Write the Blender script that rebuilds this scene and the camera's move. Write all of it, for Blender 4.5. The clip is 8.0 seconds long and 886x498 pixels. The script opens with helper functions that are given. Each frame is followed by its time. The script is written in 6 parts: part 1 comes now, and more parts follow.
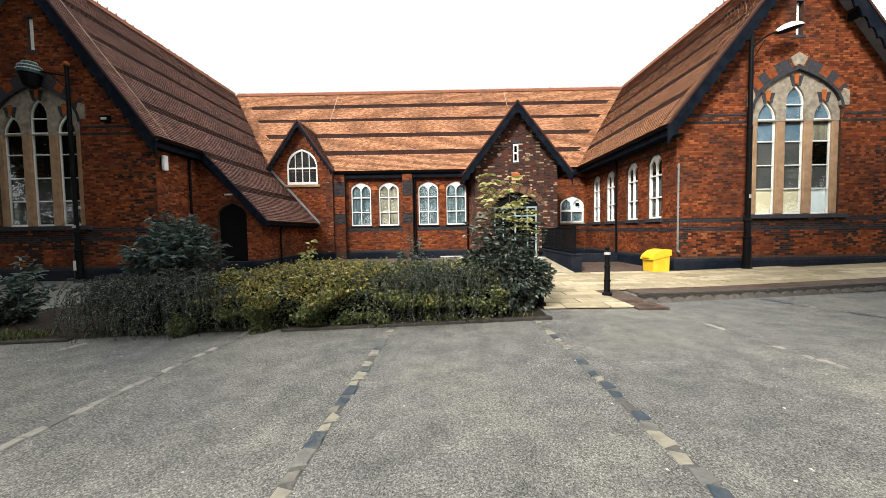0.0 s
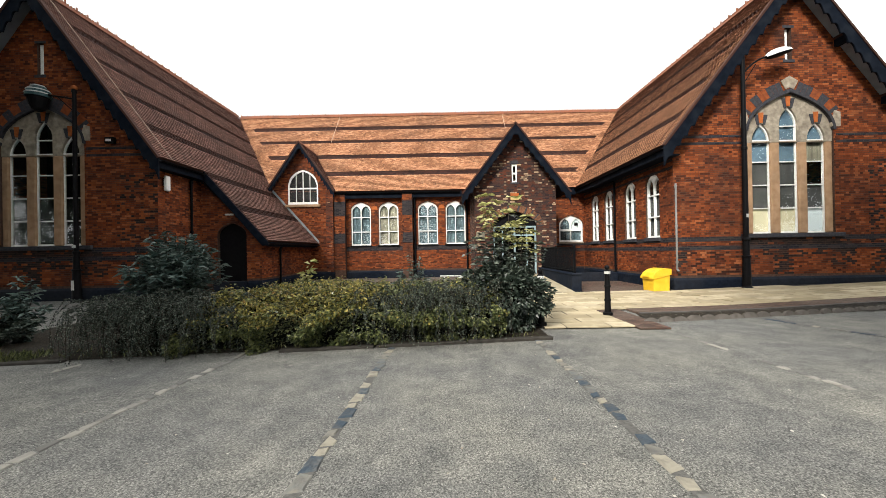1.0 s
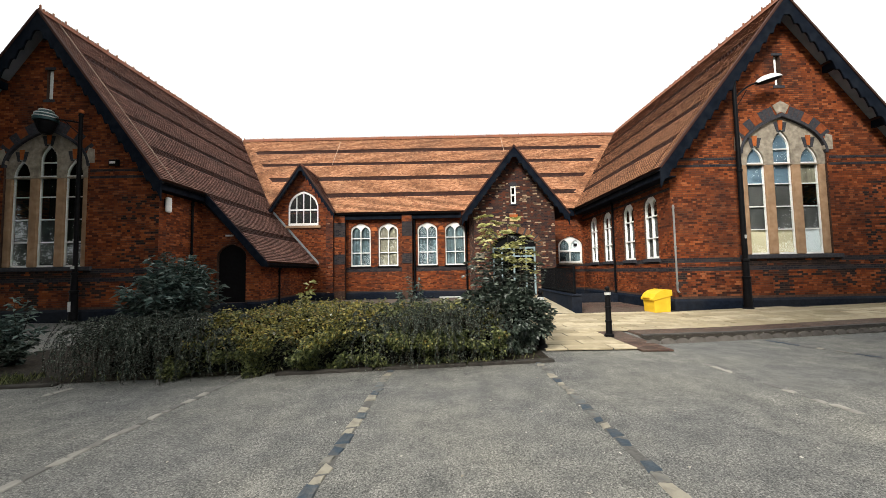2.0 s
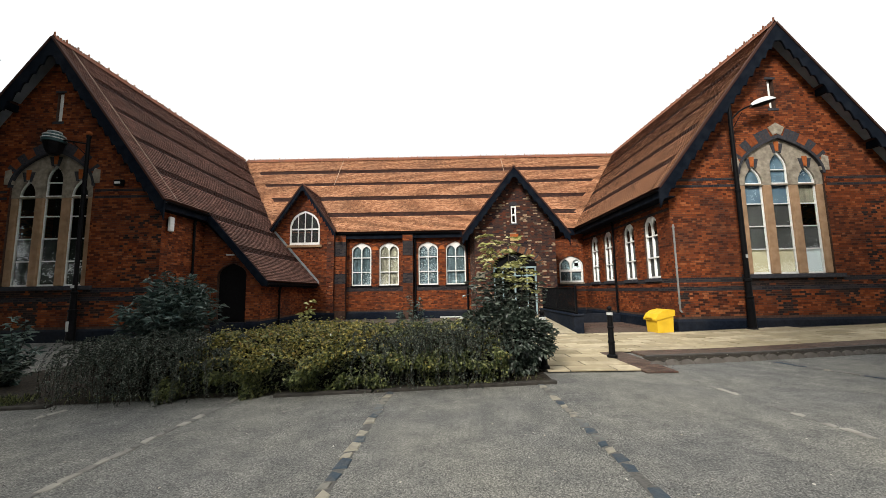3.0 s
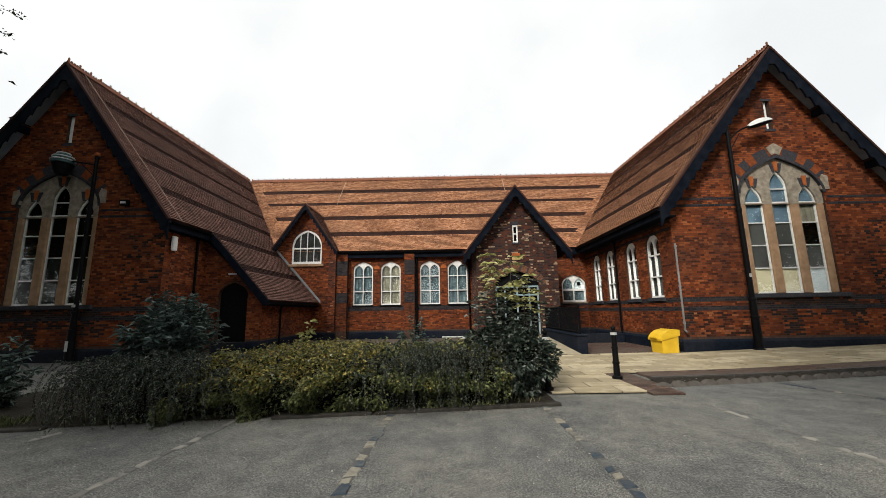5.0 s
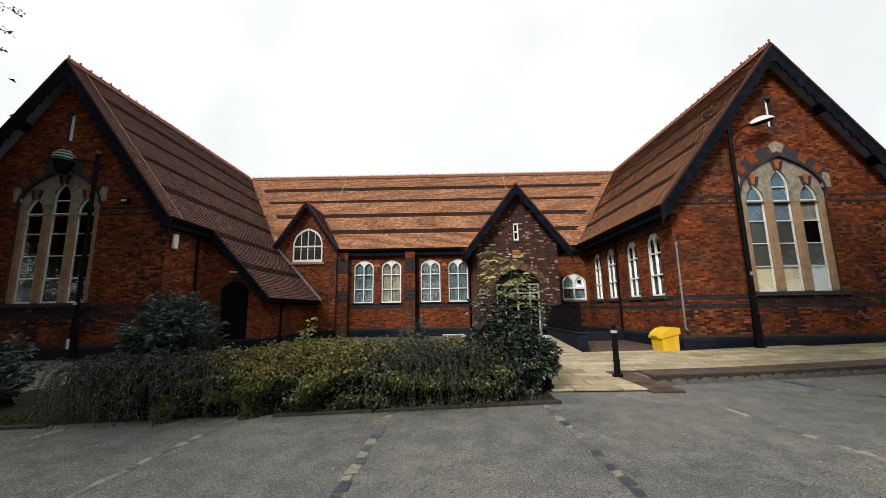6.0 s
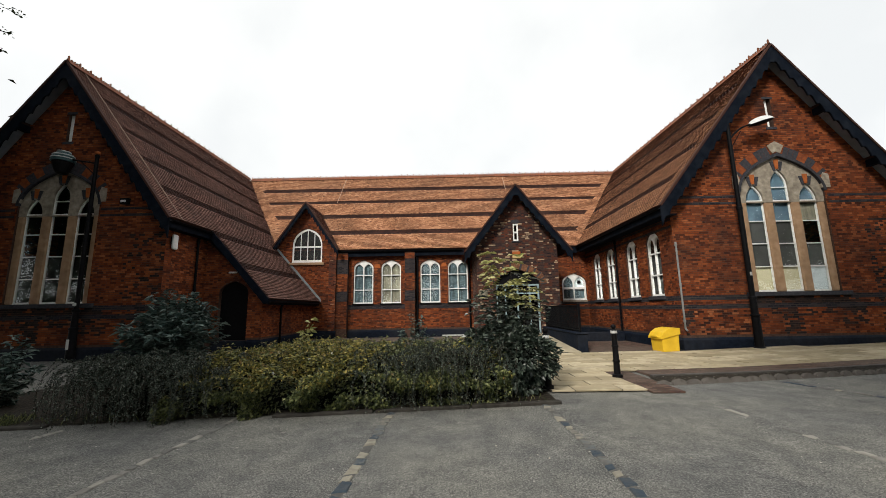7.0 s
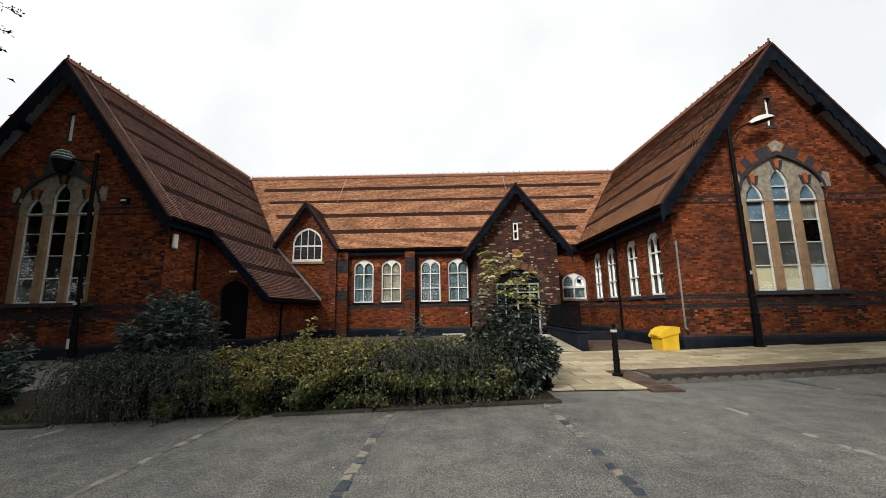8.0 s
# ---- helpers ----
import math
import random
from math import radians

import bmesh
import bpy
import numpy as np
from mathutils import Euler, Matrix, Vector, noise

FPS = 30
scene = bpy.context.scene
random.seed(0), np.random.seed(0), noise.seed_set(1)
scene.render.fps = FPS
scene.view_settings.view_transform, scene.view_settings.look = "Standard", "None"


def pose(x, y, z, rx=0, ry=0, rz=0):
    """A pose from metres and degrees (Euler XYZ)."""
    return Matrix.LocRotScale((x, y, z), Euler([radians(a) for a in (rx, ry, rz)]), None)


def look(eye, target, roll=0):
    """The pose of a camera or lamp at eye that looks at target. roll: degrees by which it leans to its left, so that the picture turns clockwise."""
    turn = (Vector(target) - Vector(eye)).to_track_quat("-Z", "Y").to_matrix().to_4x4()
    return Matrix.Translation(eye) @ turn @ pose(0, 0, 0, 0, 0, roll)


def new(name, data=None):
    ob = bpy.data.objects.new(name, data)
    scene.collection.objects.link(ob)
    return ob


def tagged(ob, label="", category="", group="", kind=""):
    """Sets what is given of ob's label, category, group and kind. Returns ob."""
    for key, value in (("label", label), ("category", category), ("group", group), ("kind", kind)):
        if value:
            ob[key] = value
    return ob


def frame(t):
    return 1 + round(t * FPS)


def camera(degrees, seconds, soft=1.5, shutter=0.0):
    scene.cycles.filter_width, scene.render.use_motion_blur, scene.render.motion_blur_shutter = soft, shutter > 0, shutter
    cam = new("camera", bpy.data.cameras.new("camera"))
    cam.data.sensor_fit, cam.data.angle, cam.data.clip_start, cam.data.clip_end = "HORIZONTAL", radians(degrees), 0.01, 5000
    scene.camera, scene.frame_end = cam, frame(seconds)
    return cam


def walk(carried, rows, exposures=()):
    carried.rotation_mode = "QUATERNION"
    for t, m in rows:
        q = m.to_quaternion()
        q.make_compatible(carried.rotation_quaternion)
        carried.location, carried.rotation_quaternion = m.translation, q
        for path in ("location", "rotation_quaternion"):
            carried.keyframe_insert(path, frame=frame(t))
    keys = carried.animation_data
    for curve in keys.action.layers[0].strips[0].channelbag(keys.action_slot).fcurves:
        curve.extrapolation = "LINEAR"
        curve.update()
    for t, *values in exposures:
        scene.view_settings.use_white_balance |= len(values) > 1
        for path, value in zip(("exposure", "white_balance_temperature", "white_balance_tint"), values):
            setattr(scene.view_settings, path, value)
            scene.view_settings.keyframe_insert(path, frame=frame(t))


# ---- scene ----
from mathutils.geometry import tessellate_polygon as geometry_tess

cam = camera(99.95, 8.0, soft=.6)
# seconds, yaw, pitch, roll: the camera stands still and tilts up
TURNS = [(0.0, .40, -2.75, .93), (0.5, .43, -1.31, .99), (1.0, .33, .23, 1.0), (1.5, .25, 1.90, 1.02), (1.7, .25, 2.53, 1.02),
         (2.3, .28, 4.36, 1.0), (2.8, .34, 5.84, .97), (3.0, .37, 6.44, .96), (3.5, .45, 7.91, .93), (4.0, .52, 9.07, .93),
         (4.5, .58, 9.51, .95), (5.2, .67, 9.30, .93), (6.0, .73, 9.08, .90), (6.5, .70, 9.21, .96), (7.0, .70, 9.15, .95),
         (7.5, .75, 8.95, .92), (8.0, .72, 9.00, .97)]
walk(cam, [(t, pose(0, 0, 1.55, 90 + p, r, y)) for t, y, p, r in TURNS],
     exposures=[(0.0, .29), (1.5, .12), (3.0, -.20), (4.5, -.58), (8.0, -.58)])

# ---- light: a bright overcast sky and a broad veiled sun ----
SUN_EL, SUN_AZ = 39, 211          # degrees; azimuth clockwise from +y
world = bpy.data.worlds.new("overcast")
scene.world = world
world.use_nodes = True
wn, wl = world.node_tree.nodes, world.node_tree.links
wn.clear()
w_out, w_bg = wn.new("ShaderNodeOutputWorld"), wn.new("ShaderNodeBackground")
w_sky = wn.new("ShaderNodeTexSky")
w_sky.sky_type, w_sky.sun_disc = "NISHITA", False
w_sky.sun_elevation, w_sky.sun_rotation = radians(SUN_EL), radians(SUN_AZ)
w_co, w_noise, w_ramp = wn.new("ShaderNodeTexCoord"), wn.new("ShaderNodeTexNoise"), wn.new("ShaderNodeValToRGB")
w_noise.inputs["Scale"].default_value, w_noise.inputs["Detail"].default_value = 2.2, 5
w_ramp.color_ramp.elements[0].position, w_ramp.color_ramp.elements[0].color = .36, (9.5, 9.75, 9.75, 1)
w_ramp.color_ramp.elements[1].position, w_ramp.color_ramp.elements[1].color = .58, (11.2, 11.3, 11.1, 1)
w_mix = wn.new("ShaderNodeMix")
w_mix.data_type = "RGBA"
w_mix.inputs[0].default_value = .92
wl.new(w_co.outputs["Generated"], w_noise.inputs["Vector"])
wl.new(w_noise.outputs["Fac"], w_ramp.inputs["Fac"])
wl.new(w_sky.outputs["Color"], w_mix.inputs[6])
wl.new(w_ramp.outputs["Color"], w_mix.inputs[7])
# brighter overhead than at the horizon, as an overcast sky is
w_sep, w_up, w_mul = wn.new("ShaderNodeSeparateXYZ"), wn.new("ShaderNodeMapRange"), wn.new("ShaderNodeVectorMath")
wl.new(w_co.outputs["Generated"], w_sep.inputs[0])
wl.new(w_sep.outputs["Z"], w_up.inputs["Value"])
w_up.inputs["To Min"].default_value, w_up.inputs["To Max"].default_value = 1.0, 1.0
w_mul.operation = "MULTIPLY"
wl.new(w_mix.outputs[2], w_mul.inputs[0])
wl.new(w_up.outputs["Result"], w_mul.inputs[1])
wl.new(w_mul.outputs[0], w_bg.inputs["Color"])
w_bg.inputs["Strength"].default_value = .15
wl.new(w_bg.outputs["Background"], w_out.inputs["Surface"])
sun = new("sun", bpy.data.lights.new("sun", "SUN"))
sun.data.energy, sun.data.angle, sun.data.color = 5.0, radians(12), (1, .95, .86)
az, el = radians(SUN_AZ), radians(SUN_EL)
sun.matrix_world = look((math.sin(az) * math.cos(el) * 60, math.cos(az) * math.cos(el) * 60, math.sin(el) * 60), (0, 0, 0))


# ---- materials ----
def material(name, colors, rough=.8, scale=6, stain=.35, stain_scale=.6, bump=.2, bump_scale=40, metal=0, island=.0, spec=.15, coord="Object", stain_color=(.03, .03, .03)):
    """Base colours picked by noise (and by piece), stains at a large scale, fine relief."""
    m = bpy.data.materials.new(name)
    m.use_nodes = True
    n, l = m.node_tree.nodes, m.node_tree.links
    b = n["Principled BSDF"]
    co = n.new("ShaderNodeTexCoord")
    geo = n.new("ShaderNodeNewGeometry")
    vec = co.outputs["UV"] if coord == "UV" else geo.outputs["Position"]
    fine = n.new("ShaderNodeTexNoise")
    fine.inputs["Scale"].default_value, fine.inputs["Detail"].default_value = scale, 6
    l.new(vec, fine.inputs["Vector"])
    pick = fine.outputs["Fac"]
    if island:
        mx = n.new("ShaderNodeMix")
        mx.inputs[0].default_value = island
        l.new(pick, mx.inputs[2])
        l.new(geo.outputs["Random Per Island"], mx.inputs[3])
        pick = mx.outputs[0]
    ramp = n.new("ShaderNodeValToRGB")
    e = ramp.color_ramp.elements
    lo, hi = (.3, .7) if not island else (.12, .88)
    e[0].position, e[0].color = lo, (*colors[0], 1)
    e[1].position, e[1].color = hi, (*colors[-1], 1)
    for i, c in enumerate(colors[1:-1]):
        x = e.new(lo + (hi - lo) * (i + 1) / (len(colors) - 1))
        x.color = (*c, 1)
    l.new(pick, ramp.inputs["Fac"])
    large = n.new("ShaderNodeTexNoise")
    large.inputs["Scale"].default_value, large.inputs["Detail"].default_value = stain_scale, 5
    l.new(geo.outputs["Position"], large.inputs["Vector"])
    rs = n.new("ShaderNodeValToRGB")
    rs.color_ramp.elements[0].position, rs.color_ramp.elements[1].position = .45, .72
    l.new(large.outputs["Fac"], rs.inputs["Fac"])
    sc = n.new("ShaderNodeMath")
    sc.operation = "MULTIPLY"
    sc.inputs[1].default_value = stain
    l.new(rs.outputs["Color"], sc.inputs[0])
    mix = n.new("ShaderNodeMix")
    mix.data_type = "RGBA"
    l.new(sc.outputs[0], mix.inputs[0])
    l.new(ramp.outputs["Color"], mix.inputs[6])
    mix.inputs[7].default_value = (*stain_color, 1)
    l.new(mix.outputs[2], b.inputs["Base Color"])
    b.inputs["Roughness"].default_value, b.inputs["Metallic"].default_value = rough, metal
    b.inputs["Specular IOR Level"].default_value = spec
    if bump:
        bn, bt = n.new("ShaderNodeBump"), n.new("ShaderNodeTexNoise")
        bt.inputs["Scale"].default_value, bt.inputs["Detail"].default_value = bump_scale, 4
        l.new(vec, bt.inputs["Vector"])
        l.new(bt.outputs["Fac"], bn.inputs["Height"])
        bn.inputs["Strength"].default_value, bn.inputs["Distance"].default_value = bump, .02
        l.new(bn.outputs["Normal"], b.inputs["Normal"])
    return m


def brick_material(name, stops, mortar, stain=.55, stain_color=(.035, .03, .03), mortar_size=.010):
    """Coursed brickwork in metres, from the UV map; stops: (position, colour) picked brick by brick."""
    m = bpy.data.materials.new(name)
    m.use_nodes = True
    n, l = m.node_tree.nodes, m.node_tree.links
    b = n["Principled BSDF"]
    co, geo = n.new("ShaderNodeTexCoord"), n.new("ShaderNodeNewGeometry")
    br = n.new("ShaderNodeTexBrick")
    br.inputs["Color1"].default_value, br.inputs["Color2"].default_value = (0, 0, 0, 1), (1, 1, 1, 1)
    br.inputs["Scale"].default_value, br.inputs["Mortar Size"].default_value, br.inputs["Mortar Smooth"].default_value = 1, mortar_size, .15
    br.inputs["Brick Width"].default_value, br.inputs["Row Height"].default_value, br.inputs["Mortar"].default_value = .20, .075, (.5, .5, .5, 1)
    br.inputs["Bias"].default_value = 0
    l.new(co.outputs["UV"], br.inputs["Vector"])
    ramp = n.new("ShaderNodeValToRGB")
    e = ramp.color_ramp.elements
    e[0].position, e[0].color = stops[0][0], (*stops[0][1], 1)
    e[1].position, e[1].color = stops[-1][0], (*stops[-1][1], 1)
    for p, c in stops[1:-1]:
        e.new(p).color = (*c, 1)
    l.new(br.outputs["Color"], ramp.inputs["Fac"])
    grain = n.new("ShaderNodeTexNoise")
    grain.inputs["Scale"].default_value, grain.inputs["Detail"].default_value = 30, 6
    l.new(geo.outputs["Position"], grain.inputs["Vector"])
    g1 = n.new("ShaderNodeMix")
    g1.data_type, g1.blend_type = "RGBA", "OVERLAY"
    g1.inputs[0].default_value = .45
    l.new(ramp.outputs["Color"], g1.inputs[6])
    l.new(grain.outputs["Color"], g1.inputs[7])
    mo = n.new("ShaderNodeMix")
    mo.data_type = "RGBA"
    l.new(br.outputs["Fac"], mo.inputs[0])
    l.new(g1.outputs[2], mo.inputs[6])
    mo.inputs[7].default_value = (*mortar, 1)
    large = n.new("ShaderNodeTexNoise")
    large.inputs["Scale"].default_value, large.inputs["Detail"].default_value = .55, 7
    l.new(geo.outputs["Position"], large.inputs["Vector"])
    rs = n.new("ShaderNodeValToRGB")
    rs.color_ramp.elements[0].position, rs.color_ramp.elements[1].position = .40, .70
    l.new(large.outputs["Fac"], rs.inputs["Fac"])
    sc = n.new("ShaderNodeMath")
    sc.operation = "MULTIPLY"
    sc.inputs[1].default_value = stain
    l.new(rs.outputs["Color"], sc.inputs[0])
    st = n.new("ShaderNodeMix")
    st.data_type = "RGBA"
    l.new(sc.outputs[0], st.inputs[0])
    l.new(mo.outputs[2], st.inputs[6])
    st.inputs[7].default_value = (*stain_color, 1)
    l.new(st.outputs[2], b.inputs["Base Color"])
    b.inputs["Roughness"].default_value, b.inputs["Specular IOR Level"].default_value = .9, .08
    inv = n.new("ShaderNodeMath")
    inv.operation = "SUBTRACT"
    inv.inputs[0].default_value = 1
    l.new(br.outputs["Fac"], inv.inputs[1])
    ad = n.new("ShaderNodeMath")
    ad.operation = "MULTIPLY_ADD"
    l.new(grain.outputs["Fac"], ad.inputs[0])
    ad.inputs[1].default_value = .5
    l.new(inv.outputs[0], ad.inputs[2])
    bn = n.new("ShaderNodeBump")
    bn.inputs["Strength"].default_value, bn.inputs["Distance"].default_value = .6, .012
    l.new(ad.outputs[0], bn.inputs["Height"])
    l.new(bn.outputs["Normal"], b.inputs["Normal"])
    return m


def by_object(mat, amount=.8):
    """Lets a material pick its colour partly object by object."""
    n, l = mat.node_tree.nodes, mat.node_tree.links
    ramp = [x for x in n if x.bl_idname == "ShaderNodeValToRGB" and x.outputs[0].links and x.outputs[0].links[0].to_node.bl_idname == "ShaderNodeMix"][0]
    old = ramp.inputs["Fac"].links[0].from_socket
    info, mx = n.new("ShaderNodeObjectInfo"), n.new("ShaderNodeMix")
    mx.inputs[0].default_value = amount
    l.new(old, mx.inputs[2])
    l.new(info.outputs["Random"], mx.inputs[3])
    l.new(mx.outputs[0], ramp.inputs["Fac"])
    return mat


def glass_material(name, tint=(.9, .95, .95)):
    m = bpy.data.materials.new(name)
    m.use_nodes = True
    b = m.node_tree.nodes["Principled BSDF"]
    b.inputs["Base Color"].default_value = (*tint, 1)
    b.inputs["Transmission Weight"].default_value, b.inputs["Roughness"].default_value, b.inputs["IOR"].default_value = 1, .01, 1.5
    b.inputs["Specular IOR Level"].default_value = .28      # lowered so that panes mirror less of the bright sky
    return m


BRICK = brick_material("red_brick", [(0, (.04, .013, .010)), (.18, (.105, .025, .012)), (.45, (.195, .045, .015)), (.78, (.275, .069, .021)), (.94, (.345, .10, .034)), (1, (.46, .26, .15))], (.115, .06, .04))
PORCH_BRICK = brick_material("mixed_dark_brick", [(0, (.022, .018, .022)), (.3, (.055, .03, .028)), (.62, (.15, .045, .022)), (.82, (.06, .035, .03)), (.88, (.30, .13, .07)), (1, (.50, .38, .27))], (.13, .095, .08))
BLUE_BRICK = brick_material("blue_brick", [(0, (.014, .015, .021)), (.6, (.03, .03, .038)), (1, (.06, .05, .05))], (.06, .05, .045))
BRICK_TONES = [(.04, .016, .012), (.10, .028, .013), (.17, .043, .016), (.215, .056, .019), (.27, .076, .025), (.36, .125, .05)]
BRICK_PIECE = material("red_brick_pieces", BRICK_TONES, rough=.9, scale=5, island=.62, stain=.7, stain_scale=.75, stain_color=(.034, .019, .016), bump=.5, bump_scale=45, spec=.08)
BRICK_SINGLE = by_object(material("red_brick_single", BRICK_TONES, rough=.9, scale=5, stain=.7, stain_scale=.75, stain_color=(.034, .019, .016), bump=.5, bump_scale=45, spec=.08), .62)
PORCH_PIECE = material("mixed_dark_brick_pieces", [(.02, .016, .02), (.045, .027, .026), (.12, .036, .02), (.05, .03, .027), (.11, .036, .02), (.035, .024, .024), (.06, .036, .03), (.045, .03, .028), (.42, .30, .2)], rough=.85, scale=5, island=.85, stain=.4, stain_scale=.8, stain_color=(.03, .02, .02), bump=.5, bump_scale=45, spec=.1)
SOOT_PIECE = material("blackened_brick", [(.014, .012, .013), (.03, .022, .02), (.06, .03, .022)], rough=.9, scale=5, island=.6, stain=.3, bump=.5, bump_scale=45, spec=.08)
MORTAR = material("sooty_mortar", [(.06, .036, .027), (.11, .066, .05)], rough=.95, scale=12, stain=.4, stain_scale=1, bump=.3, spec=.05)
PLINTH = material("plinth_paint", [(.006, .009, .016), (.012, .017, .028)], spec=.04, rough=.75, scale=9, stain=.3, stain_color=(.07, .065, .06), bump=.35, bump_scale=18)
TILE = material("clay_tile", [(.18, .073, .040), (.31, .138, .072), (.38, .178, .094), (.45, .222, .118), (.55, .305, .185)], rough=.85, scale=14, island=.6, stain=.4, stain_scale=.5, stain_color=(.10, .062, .045), bump=.25, bump_scale=60)
# darker copy of the clay tile: the shade of the averted slope in its colour
TILE_BROWN = material("shaded_brown_tile", [(.09, .050, .042), (.155, .081, .064), (.22, .115, .09), (.31, .175, .135)], rough=.85, scale=14, island=.6, stain=.5, stain_scale=.6, stain_color=(.055, .045, .042), bump=.25, bump_scale=60)
TILE_DARK = material("dark_tile", [(.022, .013, .012), (.042, .02, .016), (.065, .028, .02)], rough=.85, scale=14, island=.6, stain=.2, bump=.2)
# butts coloured dark for the shadow line under each course, with some dirt
TILE_BUTT = material("shaded_grimy_tile_butts", [(.05, .026, .02), (.10, .048, .034)], rough=.9, scale=10, island=.4, stain=.3, stain_scale=1)
RIDGE = material("ridge_tile_clay", [(.14, .05, .03), (.26, .10, .05)], scale=8, island=.4, stain=.4, stain_scale=2)
BARGE = material("barge_paint", [(.003, .005, .009), (.006, .009, .016)], spec=.04, rough=.7, scale=5, stain=.3, stain_scale=3, stain_color=(.025, .03, .038), bump=.1)
BLACK = material("black_paint", [(.003, .003, .004), (.007, .007, .008)], rough=.5, scale=8, stain=.15, stain_color=(.02, .018, .016), bump=.1, spec=.08)
WHITE = material("white_paint", [(.80, .80, .78), (.90, .90, .88)], rough=.5, scale=10, stain=.3, stain_scale=4, stain_color=(.45, .43, .39), bump=.08)
STONE = material("grey_stone", [(.22, .185, .145), (.32, .275, .215), (.42, .37, .30)], scale=7, stain=.5, stain_scale=2.5, stain_color=(.13, .11, .09), bump=.35)
SANDSTONE = material("brown_sandstone", [(.32, .195, .11), (.44, .285, .175)], scale=5, stain=.4, stain_scale=1.6, stain_color=(.13, .09, .06), bump=.3)
ORANGE = material("orange_brick", [(.34, .085, .022), (.46, .14, .04)], scale=12, stain=.3, stain_scale=3)
BLUE = material("blue_voussoir", [(.028, .03, .038), (.06, .058, .066)], scale=12, stain=.2)
GLASS = glass_material("window_glass")
LEAD = material("lead_flashing", [(.22, .26, .28), (.36, .40, .42)], rough=.5, scale=5, stain=.2, bump=.15, metal=.3)


# ---- builders ----
def part(name, bm, mat, parent=None, label="", m=None, smooth=False):
    """One mesh object from a bmesh, with a UV map in metres laid face by face."""
    bm.normal_update()
    uv = bm.loops.layers.uv.verify()
    up = Vector((0, 0, 1))
    turn = m.to_3x3() if m is not None else Matrix.Identity(3)
    move = m.translation if m is not None else Vector()
    for f in bm.faces:
        nn = turn @ f.normal
        u = Vector((1, 0, 0)) if abs(nn.z) > .95 else up.cross(nn).normalized()
        v = nn.cross(u)
        f.smooth = smooth
        for lp in f.loops:
            p = turn @ lp.vert.co + move
            lp[uv].uv = (p.dot(u), p.dot(v))
    me = bpy.data.meshes.new(name)
    bm.to_mesh(me)
    bm.free()
    me.materials.append(mat)
    ob = new(name, me)
    if m is not None:
        ob.matrix_basis = m
    if parent is not None:
        ob.parent = parent
    if label:
        ob["label"] = label
    return ob


def thing(name, label, category, group="", kind="", at=(0, 0, 0)):
    ob = new(name)
    ob.location = at
    ob.empty_display_size = .2
    return tagged(ob, label, category, group, kind)


def box(bm, x0, x1, y0, y1, z0, z1, bevel=0.0):
    made = bmesh.ops.create_cube(bm, size=1, matrix=Matrix.LocRotScale(((x0 + x1) / 2, (y0 + y1) / 2, (z0 + z1) / 2), None, (abs(x1 - x0), abs(y1 - y0), abs(z1 - z0))))
    if bevel:
        es = {e for v in made["verts"] for e in v.link_edges}
        bmesh.ops.bevel(bm, geom=list(es), offset=bevel, segments=1, affect="EDGES", profile=.6)
    return bm


def boxed(*a, bevel=0.0):
    return box(bmesh.new(), *a, bevel=bevel)


def rod(bm, p, q, r0, r1=None, seg=10):
    """A round bar from p to q."""
    p, q = Vector(p), Vector(q)
    d = q - p
    mm = Matrix.Translation((p + q) / 2) @ d.to_track_quat("Z", "Y").to_matrix().to_4x4()
    bmesh.ops.create_cone(bm, cap_ends=True, segments=seg, radius1=r0, radius2=r0 if r1 is None else r1, depth=d.length, matrix=mm)
    return bm


def lathe(bm, profile, seg=20, at=(0, 0, 0)):
    """A turned body from (radius, height) pairs."""
    rings = []
    for r, z in profile:
        rings.append([bm.verts.new((at[0] + r * math.cos(2 * math.pi * i / seg), at[1] + r * math.sin(2 * math.pi * i / seg), at[2] + z)) for i in range(seg)])
    for a, b in zip(rings, rings[1:]):
        for i in range(seg):
            bm.faces.new((a[i], a[(i + 1) % seg], b[(i + 1) % seg], b[i]))
    bm.faces.new(list(reversed(rings[0])))
    bm.faces.new(rings[-1])
    return bm


def plate(outline, holes, y0, y1, bm=None):
    """A plate standing in the xz plane between y0 (face) and y1 (back), with holes through it."""
    tessellate_polygon = geometry_tess
    bm = bm or bmesh.new()
    loops = [outline, *holes]
    flat = [p for lp in loops for p in lp]
    tris = tessellate_polygon([[Vector((x, z, 0)) for x, z in lp] for lp in loops])
    va = [bm.verts.new((x, y0, z)) for x, z in flat]
    vb = [bm.verts.new((x, y1, z)) for x, z in flat]
    made = []
    for t in tris:
        for vs in ((va[t[0]], va[t[1]], va[t[2]]), (vb[t[2]], vb[t[1]], vb[t[0]])):
            try:
                made.append(bm.faces.new(vs))
            except ValueError:
                pass
    i = 0
    for lp in loops:
        k = len(lp)
        for j in range(k):
            a, b = i + j, i + (j + 1) % k
            made.append(bm.faces.new((va[a], va[b], vb[b], vb[a])))
        i += k
    bmesh.ops.recalc_face_normals(bm, faces=made)
    return bm


def arch(cx, w, z0, zs, rise, n=8, pull=.62, side=.97):
    """Outline of an opening with a pointed head: up the one side, over and down the other."""
    a = w / 2
    half = []
    for i in range(n + 1):
        t = i / n
        half.append((-a * (1 - t) ** 2 - 2 * t * (1 - t) * a * side, 2 * t * (1 - t) * rise * pull + t * t * rise))
    pts = [(cx - a, z0)] + [(cx + x, zs + z) for x, z in half] + [(cx - x, zs + z) for x, z in reversed(half[:-1])] + [(cx + a, z0)]
    return pts


